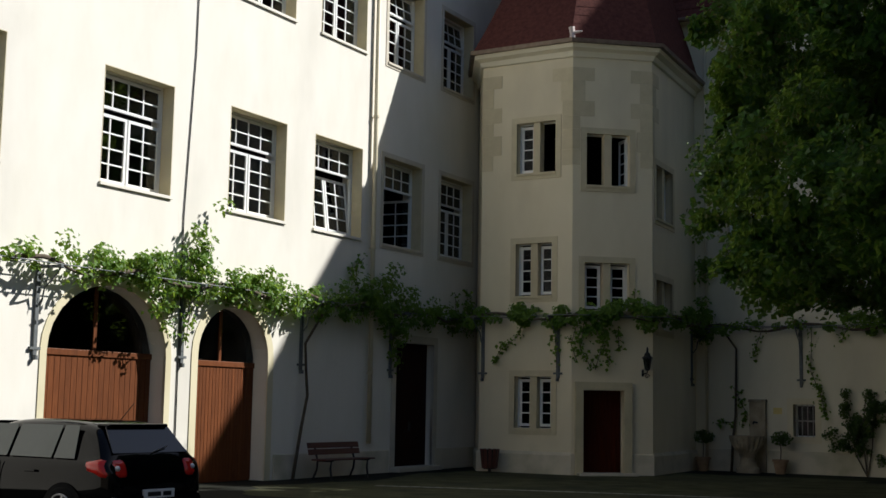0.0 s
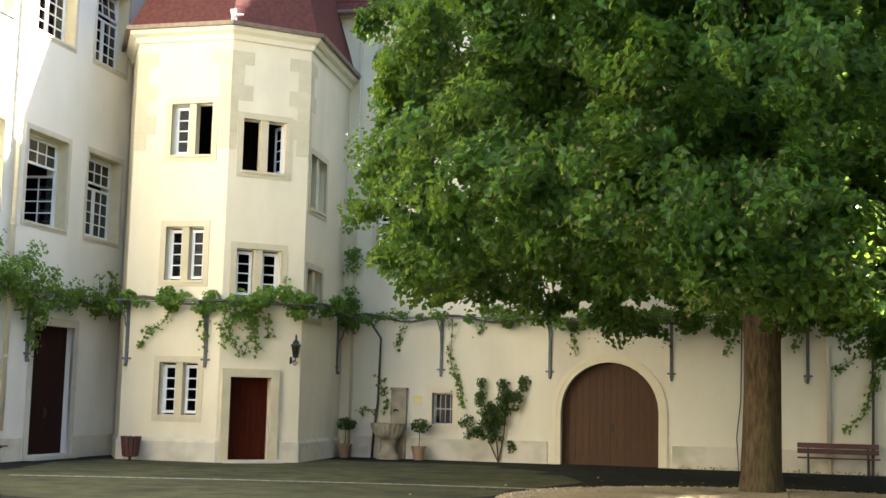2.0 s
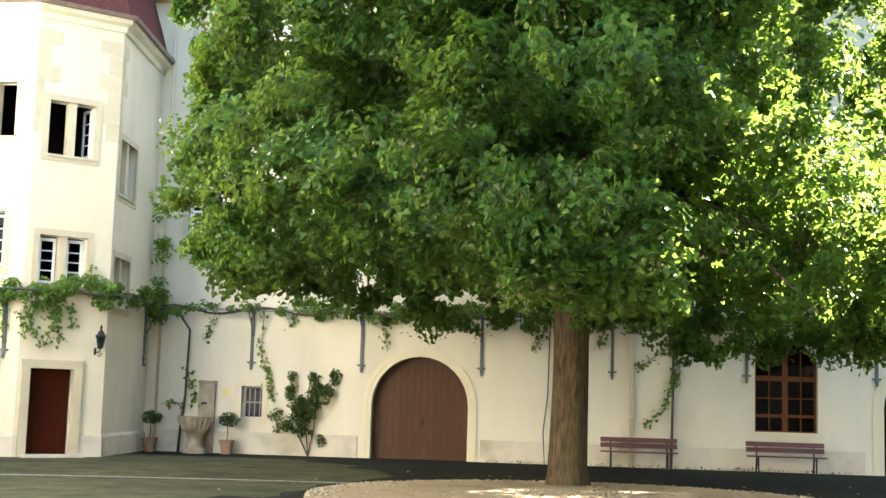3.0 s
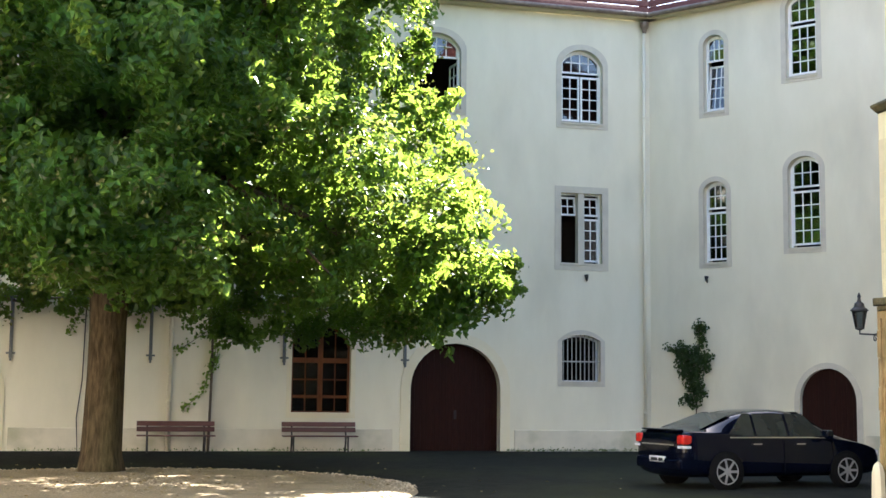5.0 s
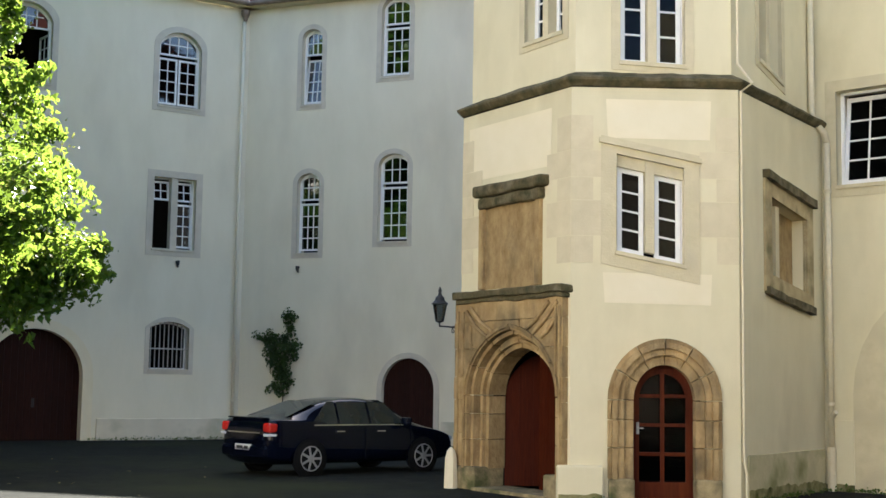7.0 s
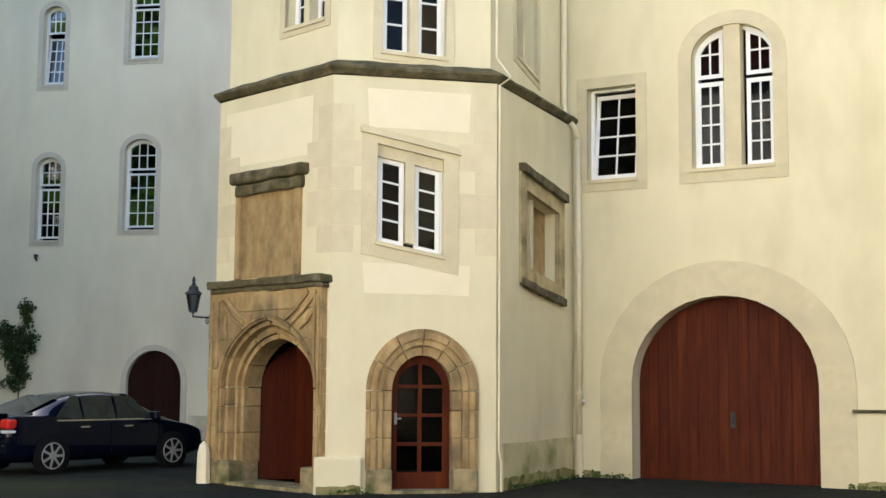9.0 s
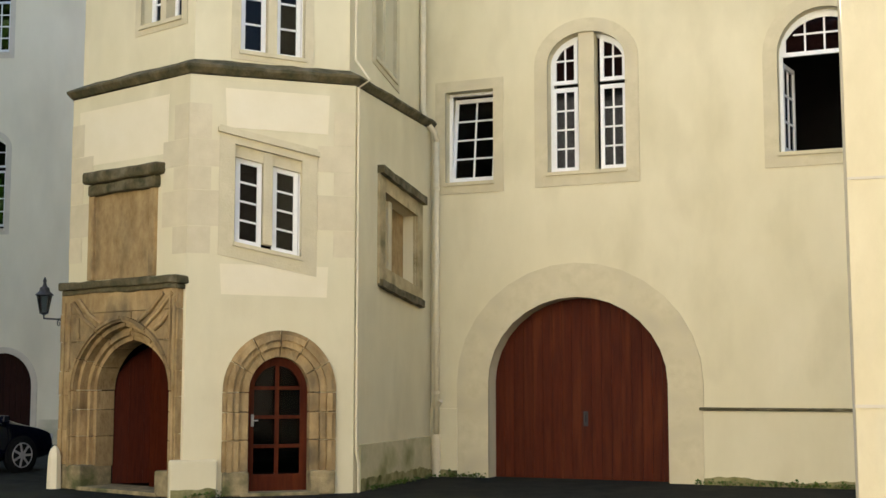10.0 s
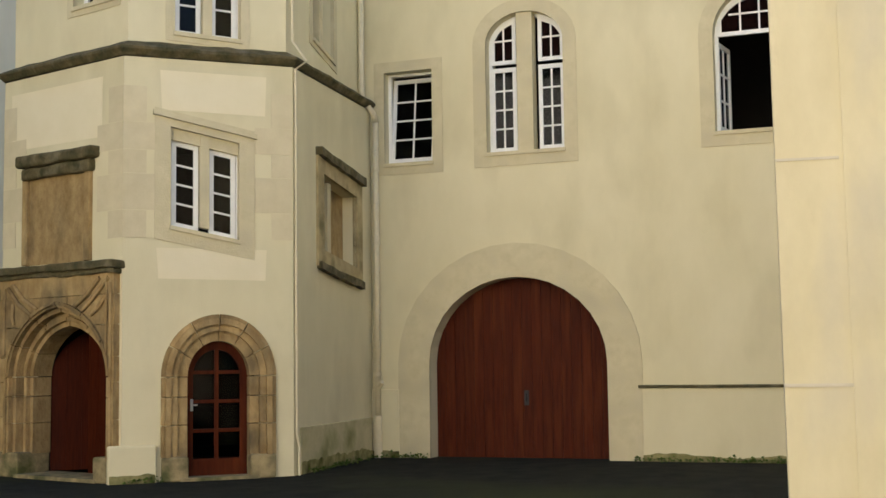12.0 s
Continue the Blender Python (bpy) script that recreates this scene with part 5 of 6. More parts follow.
rng = np.random.default_rng(15)
wp, wn, ws = [], [], []
for m, u0, u1, n in ((M_G, k(4.3)[0], k(7.0)[0], 260), (M_G, 0.1, k(1.0)[0], 90), (MG3, 0.3, LG3, 160), (MG2, 0.0, 0.6, 60), (M_C, 0.0, k(4.0)[0], 260), (M_B, k(10.2)[0], k(14.2)[0], 260), (M_B, k(-2.0)[0], k(7.0)[0], 260)):
    for i in range(n):
        p = m @ Vector((rng.uniform(u0, u1), -0.06 - abs(rng.normal()) * 0.07, abs(rng.normal()) * 0.035 + 0.015))
        wp.append(tuple(p)), wn.append(tuple(rng.normal(size=3) + np.array([0, 0, 0.6]))), ws.append(rng.uniform(0.02, 0.065))
wd = leaves("weeds", wp, wn, ws, ROSE, None, 16, "stuff")
tagged(wd, "low weeds and moss along the wall foot", "weeds")


# moss spread over the old asphalt along the north wing
bm = bmesh.new()
loop = []
for i in range(72):
    q = 2 * math.pi * i / 72
    c_, s_ = math.cos(q), math.sin(q)
    f = 1 + 0.06 * math.sin(5 * q + 1) + 0.05 * math.sin(11 * q) + 0.03 * math.sin(23 * q)
    loop.append(bm.verts.new(((-9.2 + 5.3 * f * abs(c_) ** 0.6 * (1 if c_ > 0 else -1)) * PLAN, (23.3 + 7.1 * min(f, 1.0) * abs(s_) ** 0.6 * (1 if s_ > 0 else -1)) * PLAN, 0.006)))
bm.faces.new(loop)
mg = tagged(part("moss_cover", bm, MOSSGROUND), "thin olive moss on the old asphalt", "ground", kind="structure")

# gutter of flat stones across the court
gut = thing("drain_gutter", Matrix(), "shallow gutter of pale stones across the asphalt", "gutter", kind="structure")
me0 = None
for i in range(46):
    f = i / 45
    x, y = (-12.8 + 9.6 * f) * PLAN, (20.5 + 1.4 * f + 0.8 * math.sin(2.2 * f)) * PLAN
    if me0 is None:
        ob = part("stone", boxes((-0.115, 0.115, -0.09, 0.09, -0.05, 0.012), bevel=0.01), COBBLE, gut)
        me0 = ob.data
    else:
        ob = new("stone", me0)
        ob.parent = gut
    ob.matrix_world = Matrix.Translation((x, y, 0)) @ pose(0, 0, 0, 0, 0, 12 + rng.normal() * 4)


# ---- vine, brackets, pipes ----
def bracket(m, u, z0, z1, arm=0.62):
    b = thing("vine_bracket", m @ Matrix.Translation((u, 0, 0)), "grey iron wall bracket carrying the vine", "bracket", "vine brackets")
    part("post", boxes((-0.045, 0.045, -0.05, 0.0, z0, z1), bevel=0.008), BRACKET, b)
    part("foot", boxes((-0.12, 0.12, -0.06, 0.0, z0 + 0.1, z0 + 0.15), (-0.025, 0.025, -0.1, 0.0, z0 - 0.08, z0)), BRACKET, b)
    part("arm", boxes((-0.03, 0.03, -arm, 0.0, z1 - 0.05, z1)), BRACKET, b)
    part("stay", tube([(0, -0.03, z1 - 0.75), (0, -0.16, z1 - 0.6), (0, -0.2, z1 - 0.4), (0, -0.42, z1 - 0.22), (0, -arm + 0.04, z1 - 0.06)], 0.018, 6), BRACKET, b)
    sp = [(0, -0.2 + 0.1 * math.cos(t) * (1 - t / 9), z1 - 0.24 + 0.1 * math.sin(t) * (1 - t / 9)) for t in [0.4 * i for i in range(18)]]
    part("scroll", tube(sp, 0.012, 5), BRACKET, b)


BZ = k(2.2, 3.62)
for u in (-8.42, -4.95, -1.28, 2.2):
    bracket(M_L, u * PLAN, *BZ)
for m, u in ((MF1, 0.1), (MF1, 2.08), (MF3, 3.45)):
    bracket(m, u * PLAN, *BZ)
for u in (-8.0, -5.16, -2.12, 1.13, 4.4, 7.5):
    bracket(M_B, u * PLAN, *BZ)


def rail(name, pts, label):
    r = thing(name, Matrix(), label, "rail")
    for dz in (0.0, -0.02):
        part("wire", tube([(p[0], p[1], BZ[1] + 0.02 + dz) for p in (pts if dz == 0 else [(q[0], q[1]) for q in offset2(pts, -0.3)])], 0.012, 6), BRACKET, r)


def offset2(pts, d):
    return [(x * PLAN, y * PLAN) for x, y in offset([(p[0] / PLAN, p[1] / PLAN) for p in pts], d / PLAN)]


def at(m, u, y, z=0.0):
    return m @ Vector((u, y, z))


CHAIN = [at(M_L, k(-9.6)[0], 0), at(M_L, k(6.2)[0], 0), at(MF1, 0.1, 0), at(MF1, LF1, 0), at(MF3, 0, 0), at(MF3, LF3 - 0.5, 0), at(M_B, k(-9.8)[0], 0), at(M_B, k(8.2)[0], 0)]
line = offset2([(p.x, p.y) for p in CHAIN], 0.5)
rail("vine_rail", line, "thin iron wires carried by the wall brackets")


def vine(name, m, u0, u1, density, zc, zspread, label, seed, lumps=(), extra=(), thick=0.3):
    """A vine along a wall: a woody stem and a band of leaves with lumps and hanging shoots."""
    rng = np.random.default_rng(seed)
    v = thing(name, m, label, "vine")
    n = max(3, int((u1 - u0) / 0.35))
    stem = [(u0 + (u1 - u0) * i / n, -0.35 + 0.12 * math.sin(i * 1.1 + seed), zc - 0.05 + 0.1 * math.sin(i * 0.83)) for i in range(n + 1)]
    part("stem", tube(stem, [0.035 + 0.01 * math.sin(i) for i in range(n + 1)], 6), STEM, v, smooth=True)
    P, N = [], []
    cnt = int((u1 - u0) * density)
    # clumps along the stem, so that the outline is uneven
    for i in range(int((u1 - u0) * 5)):
        u = rng.uniform(u0, u1)
        c = (u, -0.34 + rng.normal() * 0.12, zc + rng.normal() * zspread)
        p, nv = blob(rng, c, np.array([0.26, 0.2, 0.17]) * rng.uniform(0.6, 1.4), max(6, int(density / 3 * rng.uniform(0.4, 1.6))))
        P.append(p), N.append(nv)
    for u, dz, ru, rz, cn in lumps:
        for q in range(int(cn / 24)):
            c = (u + rng.normal() * ru * 0.5, -0.3 + rng.normal() * 0.14, zc + dz + rng.normal() * rz * 0.5)
            p, nv = blob(rng, c, np.array([0.24, 0.2, 0.2]) * rng.uniform(0.7, 1.4), 24)
            P.append(p), N.append(nv)
    for pts in extra:  # shoots
        cur = [np.array(q, float) for q in pts]
        part("shoot", tube([tuple(q) for q in cur], 0.009, 5), STEM, v)
        L = sum(np.linalg.norm(b - a) for a, b in zip(cur, cur[1:]))
        for q in range(int(L * 42)):
            f = rng.random() * (len(cur) - 1)
            i = int(f)
            c = cur[i] + (cur[i + 1] - cur[i]) * (f - i)
            P.append(c[None] + rng.normal(size=(1, 3)) * 0.075), N.append(rng.normal(size=(1, 3)))
    P, N = np.concatenate(P), np.concatenate(N)
    P[:, 1] = np.minimum(P[:, 1], -0.04)
    N = N * 0.6 + np.array([0, -0.7, 0.5]) + rng.normal(size=N.shape) * 0.3
    lo = leaves("foliage", P, N, rng.uniform(0.06, 0.13, len(P)), VINE, v, seed + 50)
    return v


def trunk(v, pts, label):
    part("trunk", tube(pts, [0.04 - 0.014 * i / len(pts) for i in range(len(pts))], 8), STEM, v, label, smooth=True)


ZV = 3.68 * PLAN
v_west = vine("grape_vine", M_L, *k(-9.3, 6.5), 60, ZV, 0.13, "sunlit grape vine trained over the garage arches", 21,
     lumps=[(*k(-6.6, 0.1, 1.2, 0.4), 800), (*k(-5.6, -0.1, 0.6, 0.5), 420), (*k(-4.85, 0.65, 0.45, 0.6), 420), (*k(-3.1, 0.0, 1.2, 0.45), 1000), (*k(-8.9, 0.1, 0.5, 0.25), 120), (*k(-1.3, -0.1, 0.8, 0.35), 420), (*k(0.4, 0.0, 0.9, 0.4), 600), (*k(1.5, 0.2, 0.8, 0.6), 700), (*k(2.2, -0.3, 0.5, 0.8), 450), (*k(3.6, 0.0, 0.9, 0.3), 350), (*k(5.2, 0.05, 0.8, 0.3), 300)],
     extra=[[(*k(-5.9), -0.3, ZV - 0.2), (*k(-5.7), -0.25, ZV - 0.7), (*k(-5.5), -0.2, ZV - 1.2)], [(*k(-4.9), -0.2, ZV - 0.2), (*k(-4.95), -0.12, ZV - 1.3)], [(*k(2.2), -0.15, ZV), (*k(2.15), -0.12, ZV - 0.9), (*k(2.5), -0.12, ZV - 1.5)], [(*k(5.0), -0.2, ZV), (*k(5.1), -0.1, ZV + 0.7)], [(*k(5.6), -0.2, ZV), (*k(5.7), -0.1, ZV + 0.9)], [(*k(1.0), -0.2, ZV), (*k(0.3), -0.12, ZV + 0.8), (*k(0.9), -0.1, ZV + 1.2)]])
trunk(v_west, [(*k(-1.55), -0.12, 0.0), (*k(-1.45), -0.14, 0.6), (*k(-1.3), -0.12, 1.2), (*k(-1.15), -0.14, 1.9), (*k(-1.2), -0.12, 2.5), (*k(-1.3), -0.16, 3.1), (*k(-0.9), -0.3, 3.8), (*k(-0.3), -0.35, 4.1)], "twisted grey vine trunk beside the bench")
vine("grape_vine", MF1, -0.1, LF1 + 0.1, 230, ZV, 0.13, "grape vine round the stair tower", 31, extra=[[(1.6, -0.3, ZV), (1.2, -0.15, ZV - 0.6), (0.7, -0.1, ZV - 0.9), (0.45, -0.1, ZV - 1.3)], [(2.3, -0.15, ZV), (2.35, -0.1, ZV - 1.4)]])
vine("grape_vine", MF2, -0.1, LF2 + 0.1, 240, ZV, 0.13, "grape vine round the stair tower", 32, lumps=[(0.5, -0.25, 0.5, 0.4, 170), (1.6, 0.2, 0.4, 0.3, 120)],
     extra=[[(0.3, -0.2, ZV), (0.2, -0.12, ZV - 0.9), (0.5, -0.1, ZV - 1.4)], [(0.7, -0.2, ZV - 0.4), (1.0, -0.1, ZV - 1.3)], [(0.9, -0.2, ZV - 0.4), (0.6, -0.1, ZV - 1.45)], [(0.1, -0.2, ZV - 0.2), (-0.05, -0.12, ZV - 0.8), (0.1, -0.1, ZV - 1.2)], [(1.2, -0.2, ZV - 0.3), (1.25, -0.1, ZV - 0.9)], [(1.6, -0.15, ZV), (1.7, -0.1, ZV + 0.7)]])
vine("grape_vine", MF3, 0.0, LF3 - 0.3, 210, ZV, 0.12, "grape vine round the stair tower", 33, lumps=[(LF3 - 0.6, 0.0, 0.6, 0.5, 200)])
v_north = vine("grape_vine", M_B, *k(-10.6, 8.3), 190, ZV - 0.03, 0.13, "grape vine along the north wing wall", 34,
     lumps=[(*k(-10.42, 1.2, 0.1, 1.3), 300)],
     extra=[[(*k(-8.9), -0.2, ZV), (*k(-9.2), -0.1, ZV - 0.9)], [(*k(-7.7), -0.1, ZV), (*k(-7.75), -0.08, ZV - 1.3), (*k(-7.5), -0.08, ZV - 2.0), (*k(-7.4), -0.08, ZV - 2.6)], [(*k(-6.8), -0.1, ZV), (*k(-7.0), -0.1, ZV - 0.5)], [(*k(-4.6), -0.1, ZV), (*k(-4.5), -0.08, ZV - 1.1)], [(*k(-0.4), -0.1, ZV), (*k(-0.8), -0.08, ZV - 1.0)], [(*k(1.0), -0.1, ZV), (*k(0.8), -0.08, ZV - 0.9)],
            [(*k(2.6), -0.12, 3.4), (*k(1.9), -0.1, 2.85), (*k(1.75), -0.1, 2.8)], [(*k(2.6), -0.12, 2.4), (*k(2.4), -0.1, 1.6), (*k(1.9), -0.1, 1.1)], [(*k(2.6), -0.12, 3.6), (*k(2.75), -0.1, 2.7), (*k(2.6), -0.1, 2.2)], [(*k(2.6), -0.12, 3.8), (*k(2.7), -0.1, 3.0), (*k(2.65), -0.1, 2.3)], [(*k(-9.7), -0.15, 2.4), (*k(-9.4), -0.1, 1.7), (*k(-9.5), -0.1, 1.3)], [(*k(-9.7), -0.12, 1.4), (*k(-10.2), -0.1, 1.35)]])
trunk(v_north, [(*k(-9.78), -0.12, 0.0), (*k(-9.74), -0.13, 0.8), (*k(-9.66), -0.12, 1.6), (*k(-9.64), -0.13, 2.6), (*k(-9.62), -0.14, 3.5), (*k(-9.9), -0.3, 4.0)], "dark vine trunk climbing the cream wall")
trunk(v_north, [(*k(2.58), -0.1, 0.0), (*k(2.6), -0.12, 1.2), (*k(2.62), -0.12, 2.4), (*k(2.6), -0.14, 3.9)], "thin vine trunk climbing behind the bench")


def pipe(m, u, z0, z1, r, mat, label, y=-0.11, joints=(), foot=False):
    p = thing("downpipe", m, label, "downpipe", "downpipes")
    part("tube", tube([(u, y, z0), (u, y, z1)], r, 12), mat, p, smooth=True)
    for z in joints:
        part("collar", tube([(u, y, z), (u, y, z + 0.06)], r * 1.25, 12), mat, p)
        part("clip", boxes((u - 0.015, u + 0.015, y, 0.0, z, z + 0.03)), mat, p)
    if foot:
        part("foot", tube([(u, y, -0.05), (u, y, 0.75)], r * 1.35, 12), mat, p)
    return p


pipe(M_L, k(1.25)[0], 0.75, k(13.3)[0], 0.06, ZINC, "cream painted downpipe on the west wing", joints=k(2.2, 5.0, 8.0, 11.0))
pipe(M_B, k(-10.42)[0], 0.0, k(11.8)[0], 0.04, ZINC, "thin cream downpipe on the north wing", joints=k(3.0, 6.0, 9.0))
pipe(M_B, k(1.61)[0], 0.0, k(11.8)[0], 0.06, PLASTER_B, "cream downpipe behind the bench", joints=k(1.2, 3.0))
cp = pipe(M_B, k(14.1)[0], 0.0, k(11.5)[0], 0.055, PLASTER_B, "cream downpipe in the wall corner", joints=k(1.0, 3.0, 6.0, 9.0))
bm = lathe([(0.06, k(11.42)[0]), (0.08, k(11.5)[0]), (0.14, k(11.6)[0]), (0.15, k(11.72)[0]), (0.13, k(11.72)[0])], 8, centre=(k(14.1)[0], -0.16, 0))
part("hopper", bm, GUTTER, cp, "brown rainwater hopper")
dp = pipe(M_G, k(0.16)[0], 0.6, k(5.4)[0], 0.055, ZINC, "cream downpipe between tower and east wing", joints=k(1.3, 2.3, 3.4, 4.6), foot=True)
u = k(0.16)[0]
part("offset_bend", tube([(u, -0.11, k(5.4)[0]), (u - 0.02, -0.16, k(5.55)[0]), (u - 0.16, -0.3, k(5.75)[0]), (u - 0.18, -0.32, k(5.95)[0]), (u - 0.18, -0.32, k(11.0)[0])], 0.055, 12), ZINC, dp, smooth=True)
part("spout", tube([(u, -0.1, k(1.12)[0]), (u + 0.13, -0.2, k(1.2)[0])], [0.05, 0.04], 10), ZINC, dp)
rod = thing("lightning_rod", MG3, "thin pale lightning conductor down the tower", "conductor")
part("wire", tube([(0.1, -0.05, 0.0), (0.1, -0.05, 0.45), (0.05, -0.03, 0.62), (0.05, -0.03, k(5.6)[0]), (0.05, -0.22, k(5.7)[0]), (0.05, 0.02, k(6.0)[0]), (0.05, 0.02, 12.5)], 0.022, 8), ZINC, rod)
cab = thing("wall_cable", M_L, "thin dark cable down the white wall", "cable")
part("wire", tube([(*k(-4.84), -0.02, k(12.0)[0]), (*k(-4.87), -0.02, k(8.0)[0]), (*k(-5.03), -0.02, k(4.9)[0]), (*k(-5.02), -0.02, 0.2)], 0.014, 6), IRON, cab)
cab = thing("wall_cable", M_B, "thin dark cable hanging beside the tree", "cable")
part("wire", tube([(*k(-0.42), -0.03, k(3.5)[0]), (*k(-0.45), -0.04, 1.9), (*k(-0.55), -0.05, 0.9), (*k(-0.5), -0.04, 0.0)], 0.015, 6), IRON, cab)
for m, u, z in ((M_B, 12.44, 4.6), (M_C, 1.7, 4.54)):
    an = thing("wall_anchor", m, "small dark iron wall anchor", "anchor", "wall anchors")
    part("head", tube([(k(u)[0], -0.05, k(z)[0] + 0.08), (k(u)[0], -0.07, k(z)[0]), (k(u)[0] + 0.02, -0.03, k(z)[0] - 0.1)], [0.07, 0.05, 0.02], 8), IRON, an)


# ---- benches, bin, fountain, pots ----
def bench(m, label):
    b = thing("park_bench", m, label, "bench", "park benches")
    L = 1.04
    for i in range(3):
        part("seat_slat", boxes((-L, L, -0.42 + 0.14 * i, -0.30 + 0.14 * i, 0.43, 0.465), bevel=0.008), BENCHWOOD, b)
    for i in range(2):
        bm = boxes((-L, L, -0.02, 0.02, 0.55 + 0.15 * i, 0.68 + 0.15 * i), bevel=0.008)
        for v in bm.verts:
            v.co.y += 0.03 + (v.co.z - 0.5) * 0.25
        part("back_slat", bm, BENCHWOOD, b)
    for x in (-0.76, 0.76):
        leg = part("leg", tube([(x, -0.4, 0.0), (x, -0.36, 0.25), (x, -0.38, 0.42), (x, 0.0, 0.42), (x, 0.06, 0.6), (x, 0.12, 0.82)], 0.026, 6), IRON, b, "black iron leg")
        part("rear_leg", tube([(x, 0.12, 0.0), (x, 0.02, 0.22), (x, 0.0, 0.42)], 0.026, 6), IRON, b)
        part("arm", tube([(x, -0.38, 0.42), (x, -0.44, 0.44)], 0.024, 6), IRON, b)
    return b


bench(M_B @ pose(k(1.78)[0], -0.55, 0), "red brown slatted park bench on iron legs by the wall")
bench(M_B @ pose(k(5.25)[0], -0.55, 0), "red brown slatted park bench under the brown window")
bench(M_L @ pose(k(-0.5)[0], -0.5, 0), "red brown slatted park bench beside the downpipe")
bn = thing("waste_bin", Matrix.Translation((-13.75 * PLAN, 26.55 * PLAN, 0)), "brown slatted waste bin beside the tower", "bin")
for i in range(12):
    a = 2 * math.pi * i / 12
    bm = boxes((-0.045, 0.045, -0.012, 0.012, 0.12, 0.62), bevel=0.005)
    for v in bm.verts:
        v.co.y -= 0.19 + 0.06 * (v.co.z - 0.12) / 0.5
    s = part("slat", bm, BENCHWOOD, bn)
    s.matrix_basis = pose(0, 0, 0, 0, 0, math.degrees(a))
part("liner", lathe([(0.17, 0.1), (0.22, 0.6), (0.2, 0.6), (0.16, 0.14)], 20), IRON, bn)
part("post", boxes((-0.03, 0.03, -0.03, 0.03, 0.0, 0.14)), IRON, bn)

fo = thing("wall_fountain", M_B @ Matrix.Translation((k(-9.3)[0], 0, 0)), "old sandstone wall fountain with fluted basin and stele", "fountain")
FOUNTAIN = material("stained_fountain_stone", (0.3, 0.25, 0.17), (0.5, 0.43, 0.31), 5.0, 0.9, bump=0.5, fine=30, stain=(0.12, 0.1, 0.06), stain_scale=2.5, stain_amount=0.85)
part("stele", boxes((0.0, 0.47, -0.16, 0.0, 0.0, 1.98), (-0.02, 0.49, -0.2, 0.0, 1.98, 2.06), bevel=0.02), FOUNTAIN, fo)
bm = lathe([(0.2, 0.5), (0.24, 0.55), (0.38, 0.68), (0.47, 0.86), (0.5, 0.96), (0.51, 1.03), (0.45, 1.03), (0.4, 0.92), (0.1, 0.82)], 40)
for v in bm.verts:
    r = math.hypot(v.co.x, v.co.y)
    if 0.6 < v.co.z < 1.0 and r > 0.3:
        a = math.atan2(v.co.y, v.co.x)
        f = 1 + 0.035 * math.cos(20 * a)
        v.co.x, v.co.y = v.co.x * f, v.co.y * f
    v.co.y -= 0.56
    v.co.x += 0.08
part("basin", bm, FOUNTAIN, fo, "fluted stone basin")
part("pedestal", lathe([(0.34, 0.0), (0.34, 0.12), (0.27, 0.17), (0.22, 0.3), (0.21, 0.42), (0.26, 0.52)], 20, centre=(0.08, -0.56, 0)), FOUNTAIN, fo)
part("spout", tube([(0.23, -0.16, 1.4), (0.2, -0.4, 1.42), (0.2, -0.46, 1.36)], 0.02, 8), IRON, fo, "iron water spout")
sg = thing("wall_sign", M_B, "small blank yellow sign on the wall", "sign")
part("board", boxes((*k(-8.72, -8.5), -0.02, 0.0, *k(1.46, 1.62)), bevel=0.004), SIGN, sg)


def pot_tree(u, label, seed):
    p = thing("potted_tree", M_B @ Matrix.Translation((u, -0.55, 0)), label, "potted plant", "potted trees")
    part("pot", lathe([(0.13, 0.0), (0.2, 0.34), (0.225, 0.34), (0.225, 0.4), (0.19, 0.4), (0.18, 0.33)], 20), TERRACOTTA, p, "terracotta pot")
    part("soil", lathe([(0.18, 0.35), (0.02, 0.37)], 16), SOIL, p)
    part("stem", tube([(0, 0, 0.34), (0.02, 0, 0.6), (0, 0.01, 0.9)], 0.015, 6), STEM, p)
    rng = np.random.default_rng(seed)
    q, v = blob(rng, (0.03, 0, 0.98), (0.3, 0.3, 0.2), 230)
    leaves("foliage", q, v + rng.normal(size=v.shape) * 0.5, rng.uniform(0.05, 0.11, len(q)), ROSE, p, seed)


pot_tree(k(-10.4)[0], "small dark leaved standard tree in terracotta pot", 41)
pot_tree(k(-8.42)[0], "small standard tree in terracotta pot beside the fountain", 42)


def shrub(name, m, stems, clumps, label, seed, mat=ROSE, size=(0.05, 0.1)):
    s = thing(name, m, label, "shrub")
    for pts in stems:
        part("cane", tube(pts, [0.022 - 0.012 * i / len(pts) for i in range(len(pts))], 6), STEM, s)
    rng = np.random.default_rng(seed)
    P, N = [], []
    for c, r, n in clumps:
        for q in range(max(1, n // 22)):
            cc = np.array(c) + rng.normal(size=3) * np.array(r) * 0.55
            p, v = blob(rng, cc, np.array([0.15, 0.11, 0.15]), 27)
            P.append(p), N.append(v)
    P, N = np.concatenate(P), np.concatenate(N)
    P[:, 1] = np.minimum(P[:, 1], -0.03)
    leaves("foliage", P, N * 0.7 + np.array([0, -0.5, 0.4]) + rng.normal(size=N.shape) * 0.3, rng.uniform(*size, len(P)), mat, s, seed)


